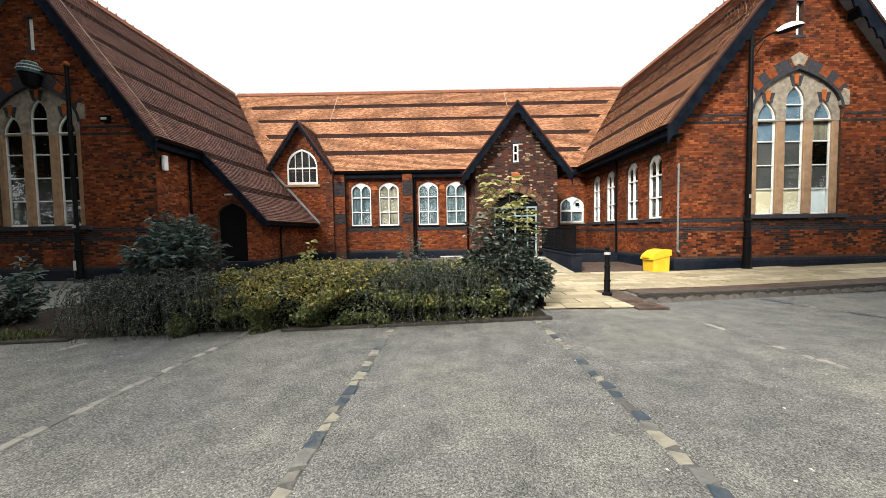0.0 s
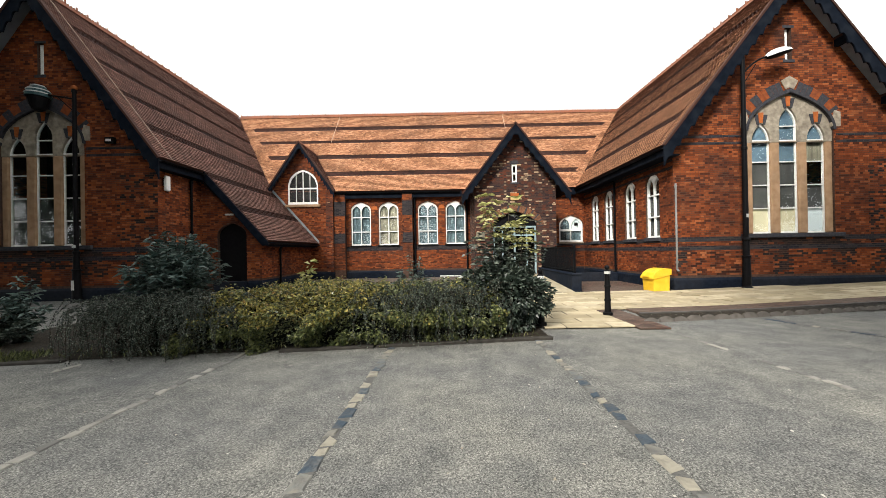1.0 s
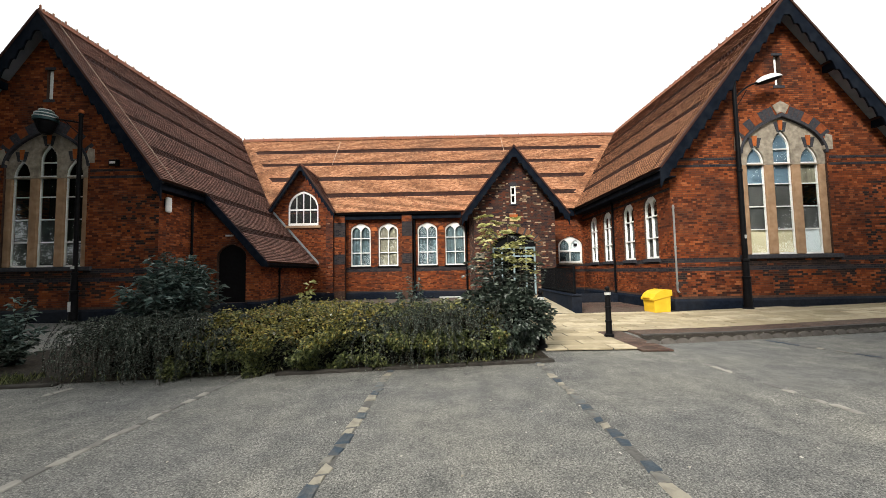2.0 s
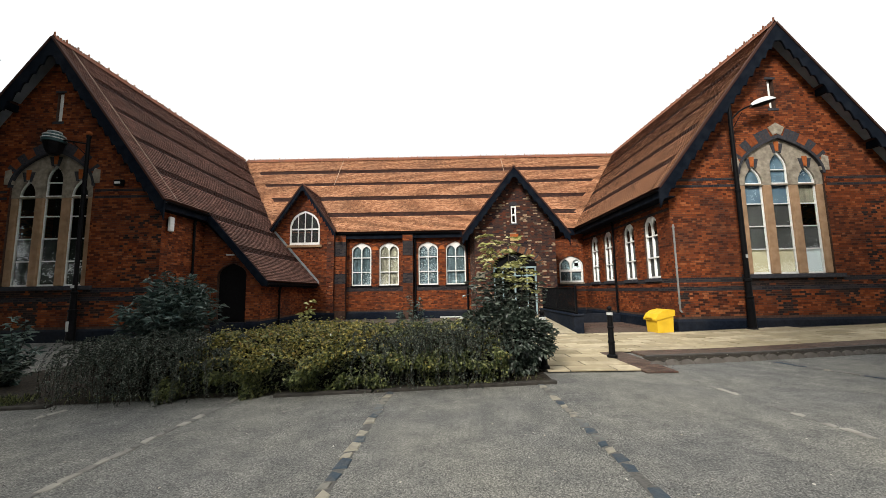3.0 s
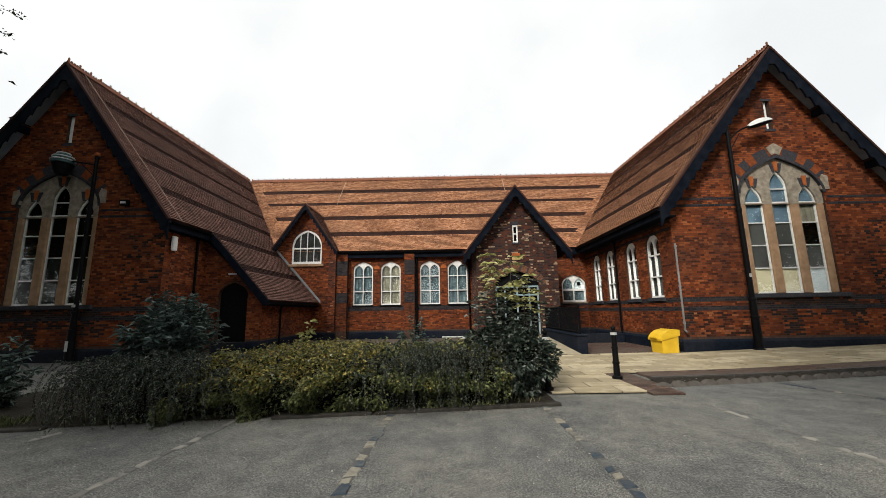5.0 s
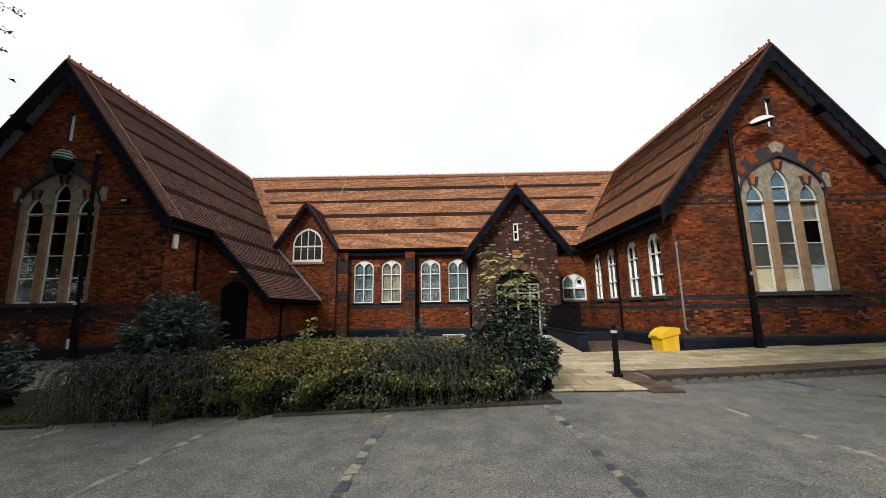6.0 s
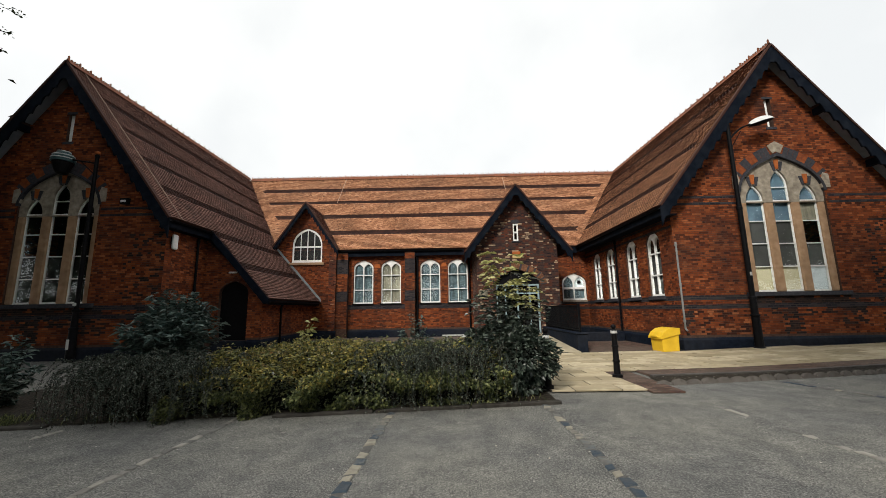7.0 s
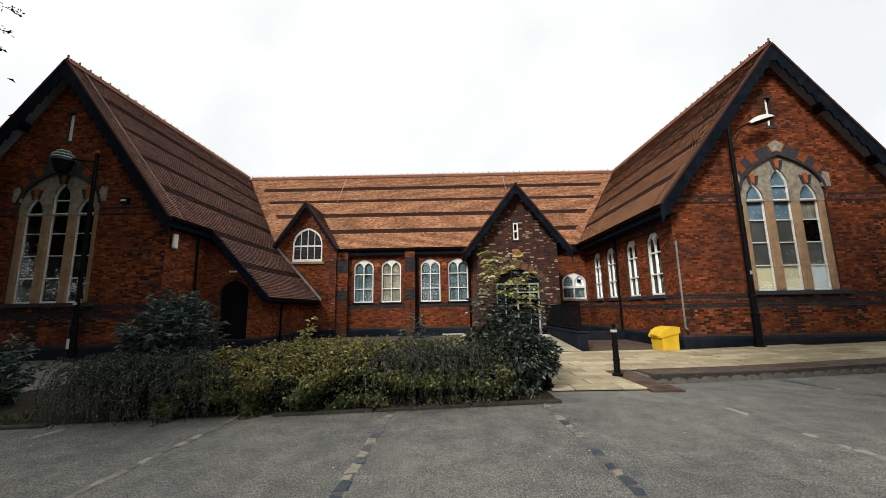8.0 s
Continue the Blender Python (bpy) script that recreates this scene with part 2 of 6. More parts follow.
def rect(x0, x1, z0, z1):
    return [(x0, z0), (x0, z1), (x1, z1), (x1, z0)]


FACE_LEFT = Matrix.Rotation(radians(-90), 4, "Z")      # turns a plate that faces -y to face -x
FACE_RIGHT = Matrix.Rotation(radians(90), 4, "Z")      # ... to face +x
# ---- the school building ----
RX, LX, RIDGE_Z, TAN = 12.16, -14.24, 11.03, 1.29          # ridges of the two wings, ridge height, slope
GY, VY, CY, MY = 13.1, 12.65, 21.5, 25.9               # gable walls, verges, hall front, hall ridge
EAVE = 5.02
HALF = 4.11
TAN_L, EAVE_L = 1.36, 4.93          # the other wing is a little steeper
RUN_L = (RIDGE_Z - EAVE_L) / TAN_L
WT = .35
school = thing("school_building", "single-storey Victorian red brick school with steep banded tile roofs", "building")


def tiles(name, m, width, length, bands, parent, mat, label="", clip=None, band_ok=None, gauge=.1, tw=.17, seed=1, thick=.10):
    """Tiles on a slope: m has its origin at the eave's start, x along the eave, y up the slope, z outward.
    bands: stretches of the slope laid with dark pointed tiles."""
    rng = np.random.default_rng(seed)
    rows = int(length / gauge)
    plain_v, plain_f, dark_v, dark_f = [], [], [], []
    for r in range(rows):
        s = r * gauge
        dark = any(a <= s + gauge / 2 <= b for a, b in bands)
        off = (r % 2) * tw / 2
        c = np.arange(-1, int(width / tw) + 2) * tw + off
        c = c[(c > -tw * .5) & (c < width - tw * .5)]
        for a in c:
            if clip and not clip(a + tw / 2, s):
                continue
            a0, a1 = max(a, 0) + .002, min(a + tw, width) - .002
            j = rng.normal(0, .004)
            h0, h1 = .040 + abs(rng.normal(0, .004)), .010
            sj = s + j
            if dark and (band_ok is None or band_ok(a, s)):
                h0 -= .022
                h1 -= .022
                v, f = dark_v, dark_f
                k = len(v)
                am = (a0 + a1) / 2
                v += [(a0, sj + .055, h0), (am, sj, h0), (a1, sj + .055, h0), (a1, s + gauge + .06, h1), (a0, s + gauge + .06, h1), (a0, sj + .055, -.03), (am, sj, -.03), (a1, sj + .055, -.03)]
                f += [(k, k + 1, k + 2, k + 3, k + 4), (k, k + 5, k + 6, k + 1), (k + 1, k + 6, k + 7, k + 2)]
            else:
                v, f = plain_v, plain_f
                k = len(v)
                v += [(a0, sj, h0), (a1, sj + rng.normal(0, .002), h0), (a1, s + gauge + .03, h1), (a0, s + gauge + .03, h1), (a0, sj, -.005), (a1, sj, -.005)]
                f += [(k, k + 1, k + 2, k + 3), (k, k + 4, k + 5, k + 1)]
    roof = part(name, boxed(0, width, 0, length, -thick, -.008), TILE_DARK, parent, label, m)
    for nm, v, f, mt in (("plain_tiles", plain_v, plain_f, mat), ("pointed_tiles", dark_v, dark_f, TILE_DARK)):
        if v:
            me = bpy.data.meshes.new(nm)
            me.from_pydata(v, [], f)
            me.materials.append(mt)
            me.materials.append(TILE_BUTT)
            # every second face is a butt, darkened to draw the course shadow lines
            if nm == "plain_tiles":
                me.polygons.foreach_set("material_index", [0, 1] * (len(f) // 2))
            ob = new(nm, me)
            ob.parent = roof
            tagged(ob, kind="stuff")
    return roof


def slope_matrix(eave, along, up):
    x, y = Vector(along).normalized(), Vector(up).normalized()
    z = x.cross(y)
    return Matrix(((x.x, y.x, z.x, eave[0]), (x.y, y.y, z.y, eave[1]), (x.z, y.z, z.z, eave[2]), (0, 0, 0, 1)))


CS = math.hypot(1, TAN)
# heights of the dark bands, turned into stretches along the slope from an eave at height z
BAND_Z = [(9.70, 9.98), (8.54, 8.82), (7.33, 7.62), (6.08, 6.37)]


def bands_from(z, extra=()):
    return [((a - z) * CS / TAN, (b - z) * CS / TAN) for a, b in (*BAND_Z, *extra)]


SLOPE_LEN = (RIDGE_Z - EAVE) * CS / TAN
RUN = (RIDGE_Z - EAVE) / TAN
# hall: front and back slopes
tiles("roof", slope_matrix((LX, MY - RUN, EAVE), (1, 0, 0), (0, 1, TAN)), RX - LX, SLOPE_LEN, bands_from(EAVE), school, TILE, "orange clay tile roof with dark bands", seed=2,
      band_ok=lambda a, s: min(a, RX - LX - a) > (SLOPE_LEN - s) / CS + .5)
part("roof", boxed(0, RX - LX, 0, SLOPE_LEN, -.1, .02), TILE_DARK, school, "", slope_matrix((RX, MY + RUN, EAVE), (-1, 0, 0), (0, -1, TAN)))
# wings: inner and outer slopes, out to the verges
WLEN = MY + 3 - VY
tiles("roof", slope_matrix((RX - RUN, MY + 3, EAVE), (0, -1, 0), (1, 0, TAN)), WLEN, SLOPE_LEN, bands_from(EAVE), school, TILE, "orange clay tile roof with dark bands", seed=3,
      band_ok=lambda a, s: a < WLEN - .6)
part("roof", boxed(0, WLEN, 0, SLOPE_LEN, -.1, .02), TILE_DARK, school, "", slope_matrix((RX + RUN, VY, EAVE), (0, 1, 0), (-1, 0, TAN)))
CS_L = math.hypot(1, TAN_L)
SLOPE_L = (RIDGE_Z - EAVE_L) * CS_L / TAN_L
BANDS_L = [((a - EAVE_L) * CS_L / TAN_L, (b - EAVE_L) * CS_L / TAN_L) for a, b in BAND_Z]
tiles("roof", slope_matrix((LX + RUN_L, VY, EAVE_L), (0, 1, 0), (-1, 0, TAN_L)), WLEN, SLOPE_L, BANDS_L, school, TILE_BROWN, "tile roof in a darker, shaded brown with dark bands", seed=4,
      band_ok=lambda a, s: a > .6)
part("roof", boxed(0, WLEN, 0, SLOPE_L, -.1, .02), TILE_DARK, school, "", slope_matrix((LX - RUN_L, MY + 3, EAVE_L), (0, -1, 0), (1, 0, TAN_L)))
# the lean-to roof sweeps on below the eave at a slightly lower pitch
LOW, CAT_X, CAT_Y = 2.08, -7.22, 15.1
CAT_T = (EAVE_L - LOW) / (CAT_X - LX - RUN_L)
CAT_C = math.hypot(1, CAT_T)
LOW_LEN = (EAVE_L - LOW) * CAT_C / CAT_T
tiles("roof", slope_matrix((CAT_X, CAT_Y, LOW), (0, 1, 0), (-1, 0, CAT_T)), CY - CAT_Y - .05, LOW_LEN, [((a - LOW) * CAT_C / CAT_T, (b - LOW) * CAT_C / CAT_T) for a, b in ((4.62, 4.9), (3.3, 3.57))], school, TILE_BROWN, "lean-to tile roof sweeping down from the wing", seed=5)


COURSE, STRETCHER, HEADER, JOINT_W = .075, .225, .1125, .011


def inside(loops, z):
    """Stretches of x that lie inside an outline with holes, at height z."""
    xs = []
    for lp in loops:
        for (x0, z0), (x1, z1) in zip(lp, lp[1:] + lp[:1]):
            if (z0 <= z) != (z1 <= z):
                xs.append(x0 + (x1 - x0) * (z - z0) / (z1 - z0))
    xs.sort()
    return list(zip(xs[::2], xs[1::2]))


def lay_bricks(wall, outline, holes, face, mat=None, foot=.45, singles=None, m=None, soot=()):
    """Bricks in Flemish bond, a little proud of a wall's face, cut to its outline and openings.
    singles: a stretch (x0, x1, z0, z1) whose whole bricks are pieces of their own; soot: stretches (x0, x1, z0, z1, share) of blackened ones."""
    rng_b = np.random.default_rng(len(outline) + int(abs(face) * 100))
    loops = [outline, *holes]
    verts, faces, black, whole = [], [], [], {}
    top = max(z for _, z in outline)
    for r in range(int(foot / COURSE) + 1, int(top / COURSE)):
        z0, z1 = r * COURSE, (r + 1) * COURSE - JOINT_W
        spans = []
        for a0, a1 in inside(loops, z0 + .001):
            for b0, b1 in inside(loops, z1 - .001):
                if min(a1, b1) - max(a0, b0) > .05:
                    spans.append((max(a0, b0), min(a1, b1)))
        for s0, s1 in spans:
            unit = STRETCHER + HEADER
            x = math.floor(s0 / unit) * unit - (unit / 2 if r % 2 else 0)
            k = 0
            while x < s1:
                w = HEADER if k % 2 else STRETCHER
                p, q = max(x, s0), min(x + w - JOINT_W, s1)
                if q - p > .025:
                    out = .007 + rng_b.normal(0, .0012)
                    if singles and p == x and q == x + w - JOINT_W and singles[0] < p and q < singles[1] and singles[2] < z0 and z1 < singles[3]:
                        if w not in whole:
                            bb = boxed(0, q - p, -.007, .001, 0, z1 - z0, bevel=.002)
                            ob = part("brick", bb, BRICK_SINGLE, wall)
                            whole[w] = ob.data
                        else:
                            ob = new("brick", whole[w])
                            ob.parent = wall
                        ob.location = (x, face, z0)
                    else:
                        n = len(verts)
                        sooty = any(a0 < p < a1 and c0 < z0 < c1 and rng_b.random() < share for a0, a1, c0, c1, share in soot)
                        black += [1 if sooty else 0] * 5
                        j = rng_b.normal(0, .0015)
                        verts += [(p, face + .001, z0 + j), (q, face + .001, z0), (q, face + .001, z1), (p, face + .001, z1 + j), (p + .002, face - out, z0 + j + .002), (q - .002, face - out, z0 + .002), (q - .002, face - out, z1 - .002), (p + .002, face - out, z1 + j - .002)]
                        faces += [(n + 4, n + 5, n + 6, n + 7), (n, n + 1, n + 5, n + 4), (n + 1, n + 2, n + 6, n + 5), (n + 2, n + 3, n + 7, n + 6), (n + 3, n, n + 4, n + 7)]
                x += w
                k += 1
    me = bpy.data.meshes.new("brickwork")
    me.from_pydata(verts, [], faces)
    me.materials.append(mat or BRICK_PIECE)
    me.materials.append(SOOT_PIECE)
    me.polygons.foreach_set("material_index", black)
    ob = new("brickwork", me)
    ob.parent = wall
    if m is not None:
        ob.matrix_basis = m
    tagged(ob, kind="stuff")
    return wall


# gable walls


def gable_wall(cx, tan):
    top = RIDGE_Z - .12
    out = [(cx - HALF, 0), (cx - HALF, top - tan * HALF), (cx, top), (cx + HALF, top - tan * HALF), (cx + HALF, 0)]
    holes = [arch(cx, 3.04, 1.95, 5.55, 1.38), rect(cx - .12, cx + .12, 8.03, 9.15)]
    wall = part("wall", plate(out, holes, GY, GY + WT), MORTAR, school, "red brick gable wall")
    return lay_bricks(wall, out, holes, GY, singles=(RX - HALF + .4, RX - 1.8, .5, 1.4) if cx > 0 else None,
                      soot=((cx - 1.8, cx + 2.0, 1.45, 1.85, .9), (cx - .75, cx - .15, .45, 1.5, .75), (cx + 1.25, cx + 2.1, .8, 1.5, .7), (cx - 1.4, cx + 1.2, 1.1, 1.5, .4), (cx - HALF, cx - HALF + .35, .45, 1.3, .5), (cx + 2.6, cx + HALF, .5, 4.5, .25)))


wall_r, wall_l = gable_wall(RX, TAN), gable_wall(LX, TAN_L)


def side_wall(name, m, width, height, holes, parent=school, t=WT):
    wall = part(name, plate(rect(0, width, 0, height), holes, 0, t), MORTAR, parent, "", m)
    return lay_bricks(wall, rect(0, width, 0, height), holes, 0)


# inner wall of the one wing, with four windows in two pairs
RWX = RX - HALF
SIDE_Y = (19.92, 18.27, 16.16, 14.43)
side_wall("wall", Matrix.Translation((RWX, CY, 0)) @ FACE_LEFT, CY - GY - WT, 5.3, [arch(CY - y, .95, 1.9, 3.95, .45) for y in SIDE_Y])
lay_bricks(wall_r, rect(0, WT, 0, 5.0), [], 0, m=Matrix.Translation((RWX, GY + WT, 0)) @ FACE_LEFT)
# inner wall of the other
LWX = LX + HALF
lay_bricks(wall_l, rect(0, WT, 0, 5.0), [], 0, m=Matrix.Translation((LWX, GY, 0)) @ FACE_RIGHT)
side_wall("wall", Matrix.Translation((LWX, GY + WT, 0)) @ FACE_RIGHT, CY - GY - WT, 5.3, [])
# hall front
HALL_WIN = (-4.84, -3.24, -.97, .63)
HALL_W, HALL_Z0, HALL_ZS, HALL_RISE = 1.14, 1.92, 4.0, .42
side_wall("wall", Matrix.Translation((LWX, CY, 0)), RWX - LWX, 5.3, [arch(x - LWX, HALL_W, HALL_Z0, HALL_ZS, HALL_RISE) for x in HALL_WIN] + [arch(7.28 - LWX, 1.36, 1.92, 2.92, .53, side=1)])
# rear and outer walls close the building
for a in ((LX - HALF, LX - HALF + WT, GY + WT, MY + 3, 0, 5.3), (RX + HALF - WT, RX + HALF, GY + WT, MY + 3, 0, 5.3), (LX - HALF, RX + HALF, MY + 3, MY + 3 + WT, 0, 5.3)):
    part("wall", boxed(*a), BRICK, school)

# porch
PX, PY, PHALF = 3.44, 18.1, 1.98
P_APEX, P_EAVE, PT = 7.55, 4.25, 1.30
PRUN = (P_APEX - P_EAVE) / PT
p_out = [(PX - PHALF, 0), (PX - PHALF, P_APEX - .15 - PT * PHALF), (PX, P_APEX - .15), (PX + PHALF, P_APEX - .15 - PT * PHALF), (PX + PHALF, 0)]
p_holes = [arch(PX - .03, 2.15, .35, 2.65, .75, side=1.0), rect(PX - .14, PX + .12, 4.80, 5.68)]
lay_bricks(part("wall", plate(p_out, p_holes, PY, PY + WT), MORTAR, school, "dark mixed brick porch gable"), p_out, p_holes, PY, PORCH_PIECE)
part("wall", boxed(PX - PHALF, PX - PHALF + WT, PY + WT, CY, 0, P_EAVE + .5), PORCH_BRICK, school)
part("wall", boxed(PX + PHALF - WT, PX + PHALF, PY + WT, CY, 0, P_EAVE + .5), PORCH_BRICK, school)
PCS = math.hypot(1, PT)
for sgn in (-1, 1):
    L = 5.6
    if sgn < 0:
        mm = slope_matrix((PX - PRUN, PY - .4 + L, P_EAVE), (0, -1, 0), (1, 0, PT))
    else:
        mm = slope_matrix((PX + PRUN, PY - .4, P_EAVE), (0, 1, 0), (-1, 0, PT))
    tiles("roof", mm, L, (P_APEX - P_EAVE) * PCS / PT, [], school, TILE, seed=6 + sgn)

# dormer over the hall wall, flush with its pilasters
DX, DY, D_APEX, D_EAVE = -8.09, CY - .36, 7.76, 4.98
d_out = [(DX - 1.95, 0), (DX - 1.95, 5.0), (DX - 1.1, 6.1), (DX, D_APEX - .2), (DX + 1.1, 6.1), (DX + 1.75, 5.1), (DX + 1.75, 0)]
d_holes = [arch(DX + .05, 1.72, 4.30, 5.25, 1.04, side=1.0, pull=.8)]
lay_bricks(part("wall", plate(d_out, d_holes, DY, CY), MORTAR, school, "orange brick wall below the dormer gable"), d_out, d_holes, DY)
D_RUN = 1.9
DT = (D_APEX - D_EAVE) / D_RUN
DCS = math.hypot(1, DT)
for sgn in (-1, 1):
    L = 3.2
    if sgn < 0:
        mm = slope_matrix((DX - D_RUN, DY - .35 + L, D_EAVE), (0, -1, 0), (1, 0, DT))
    else:
        mm = slope_matrix((DX + D_RUN, DY - .35, D_EAVE), (0, 1, 0), (-1, 0, DT))
    tiles("roof", mm, L, (D_APEX - D_EAVE) * DCS / DT, [], school, TILE_BROWN, seed=9 + sgn)

LFY = 15.45
# lean-to under the sweeping roof: front wall with the doorway, and its long side
l_out = [(LWX, 0), (LWX, 4.6), (CAT_X - .42, 2.2), (CAT_X - .42, 0)]
l_holes = [arch(-8.87, 1.22, .42, 2.35, .5)]
wall_lean = part("wall", plate(l_out, l_holes, LFY, LFY + .35), MORTAR, school, "brick lean-to wall with a doorway")
lay_bricks(wall_lean, l_out, l_holes, LFY)
lay_bricks(wall_lean, rect(0, .35, 0, 2.2), [], 0, m=Matrix.Translation((CAT_X - .42, LFY, 0)) @ FACE_RIGHT)
side_wall("wall", Matrix.Translation((CAT_X - .42, LFY + .35, 0)) @ FACE_RIGHT, DY - LFY - .35, 2.2, [])


def proud(name, a, mat=None, label="", bevel=0.0):
    return part(name, boxed(*a, bevel=bevel), mat or PLINTH, school, label)


# plinth, in runs that butt end to end
def plinth_run(x0, x1, y0, y1, axis):
    """A dark painted plinth with a sloped top, along a wall face."""
    bm = boxed(x0, x1, y0, y1, 0, .36)
    if axis == "y":
        vs = [bm.verts.new(p) for p in ((x0, y0, .36), (x1, y0, .36), (x1, y1, .36), (x0, y1, .36), (x0, y1 - .004, .44), (x1, y1 - .004, .44))]
        for f in ((0, 1, 5, 4), (0, 4, 3), (1, 2, 5)):
            bm.faces.new([vs[i] for i in f])
    else:
        xo, xi = (x0, x1) if axis == "-x" else (x1, x0)
        e = .004 if axis == "x" else -.004
        vs = [bm.verts.new(p) for p in ((xo, y0, .36), (xo, y1, .36), (xi + e, y1, .44), (xi + e, y0, .44), (xi, y0, .36), (xi, y1, .36))]
        for f in ((0, 1, 2, 3), (0, 3, 4), (1, 5, 2)):
            bm.faces.new([vs[i] for i in f])
    bmesh.ops.recalc_face_normals(bm, faces=bm.faces)
    return part("plinth", bm, PLINTH, school, "dark blue painted brick plinth")


CXR = RX
plinth_run(CXR - HALF - .07, CXR + HALF + .07, GY - .07, GY - .001, "y")
plinth_run(LX - HALF - .07, LX + HALF + .07, GY - .07, GY - .001, "y")
plinth_run(RWX - .07, RWX - .001, GY + .002, CY - .07, "-x")
plinth_run(LWX + .001, LWX + .07, GY + .002, LFY - .07, "x")
plinth_run(DX + 1.755, PX - PHALF, CY - .07, CY - .001, "y")
plinth_run(PX + PHALF, RWX - .072, CY - .07, CY - .001, "y")
plinth_run(CAT_X - .35, DX + 1.82, DY - .07, DY - .001, "y")
plinth_run(CAT_X - .419, CAT_X - .35, LFY - .07, DY - .072, "x")
plinth_run(-8.2, CAT_X - .421, LFY - .07, LFY - .001, "y")
plinth_run(PX - PHALF - .07, PX - 1.05, PY - .07, PY - .001, "y")
plinth_run(PX + 1.15, PX + PHALF + .07, PY - .07, PY - .001, "y")

# blue brick string courses, a hair proud of the walls
E3 = .013
for cx in (CXR, LX):
    for z0, z1 in ((1.70, 1.86), (1.40, 1.55)):
        for x0, x1 in ((cx - HALF - E3, cx - 1.75), (cx + 1.75, cx + HALF + E3)) if z0 > 1.6 else ((cx - HALF - E3, cx + HALF + E3),):
            proud("string_course", (x0, x1, GY - E3, GY + .02, z0, z1), BLUE_BRICK)
    for z0, z1 in ((5.34, 5.43), (5.10, 5.19)):
        hw = (RIDGE_Z - .2 - z1) / (TAN if cx > 0 else TAN_L)
        for x0, x1 in ((cx - min(hw, HALF) - E3, cx - 1.60), (cx + 1.60, cx + min(hw, HALF) + E3)):
            proud("string_course", (x0, x1, GY - E3, GY + .02, z0, z1), BLUE_BRICK)
for z0, z1 in ((1.70, 1.86), (1.40, 1.55)):
    proud("string_course", (RWX - E3, RWX + .02, GY + .025, CY - .01, z0, z1), BLUE_BRICK)
    proud("string_course", (LWX - .02, LWX + E3, GY + .025, LFY - .01, z0, z1), BLUE_BRICK)
    proud("string_course", (PX + PHALF + .002, RWX - .01, CY - E3, CY + .02, z0, z1), BLUE_BRICK)
proud("string_course", (DX + 1.755, PX - PHALF - .002, CY - E3, CY + .02, 1.60, 1.86), BLUE_BRICK)
for z0 in (4.55, 4.30):
    proud("string_course", (RWX - E3, RWX + .02, GY + .025, CY - .01, z0, z0 + .09), BLUE_BRICK)

# pilasters of the hall with blue brick blocks
for x0, x1 in ((DX + 1.752, -5.70), (-2.42, -1.84)):
    pil = proud("pilaster", (x0, x1, CY - .27, CY - .001, 0, 4.85), MORTAR)
    lay_bricks(pil, rect(x0, x1, 0, 4.85), [], CY - .27)
    for z0, z1 in ((2.05, 2.62), (3.62, 4.45)):
        proud("block", (x0 + .012, x1 + .01, CY - .295, CY - .02, z0, z1), BLUE_BRICK)
for x in (-4.04, -.17):
    part("springer", plate([(x - .17, 3.98), (x - .12, 4.16), (x, 4.22), (x + .12, 4.16), (x + .17, 3.98)], [], CY - .02, CY + .05), ORANGE, school)
# quoins of the dormer wall edge
proud("pilaster", (DX + 1.35, DX + 1.751, DY - .035, DY - .001, .44, 4.85), BRICK)


# ---- eaves: fascia, gutter, downpipes ----
def gutter(p, q, out, label="black half-round gutter"):
    """A fascia board and a half-round gutter from p to q; out points away from the wall."""
    p, q, o = Vector(p), Vector(q), Vector(out)
    bm = bmesh.new()
    seg = 8
    ring = [(math.cos(t), math.sin(t)) for t in [math.pi * (1 + i / seg) for i in range(seg + 1)]]
    for r in (.065, .055):
        vs = [[bm.verts.new(e + o * (.07 + r * c) + Vector((0, 0, r * s))) for c, s in ring] for e in (p, q)]
        for i in range(seg):
            bm.faces.new((vs[0][i], vs[0][i + 1], vs[1][i + 1], vs[1][i]))
    return part("gutter", bm, BLACK, school, label)


HE = MY - RUN
proud("fascia", (DX + 1.9, PX - PRUN + .1, HE + .02, HE + .06, 4.62, EAVE - .06), BARGE)
proud("soffit", (DX + 1.9, PX - PRUN + .1, HE + .06, CY - .002, 4.66, 4.70), BARGE)
gutter((DX + 1.85, HE + .02, 4.93), (PX - PRUN, HE + .02, 4.93), (0, -1, 0))
proud("fascia", (PX + PRUN - .1, RX - RUN, HE + .02, HE + .06, 4.62, EAVE - .06), BARGE)
RE, LE = RX - RUN, LX + RUN_L
proud("fascia", (RE + .02, RE + .06, VY + .06, HE, 4.66, EAVE - .06), BARGE)
proud("soffit", (RE + .06, RWX - .002, GY - .4, HE, 4.66, 4.70), BARGE)
gutter((RE + .02, VY + .05, 4.93), (RE + .02, HE, 4.93), (-1, 0, 0))
proud("fascia", (LE - .06, LE - .02, VY + .06, CAT_Y + .1, 4.57, EAVE_L - .06), BARGE)
proud("soffit", (LWX + .002, LE - .06, GY - .4, LFY - .05, 4.57, 4.61), BARGE)
gutter((LE - .02, VY + .05, EAVE_L - .09), (LE - .02, CAT_Y - .02, EAVE_L - .09), (1, 0, 0))
proud("fascia", (CAT_X - .07, CAT_X - .03, CAT_Y + .05, DY - .02, LOW - .24, LOW - .05), BARGE)
gutter((CAT_X - .03, CAT_Y + .02, LOW - .09), (CAT_X - .03, DY - .02, LOW - .09), (1, 0, 0))


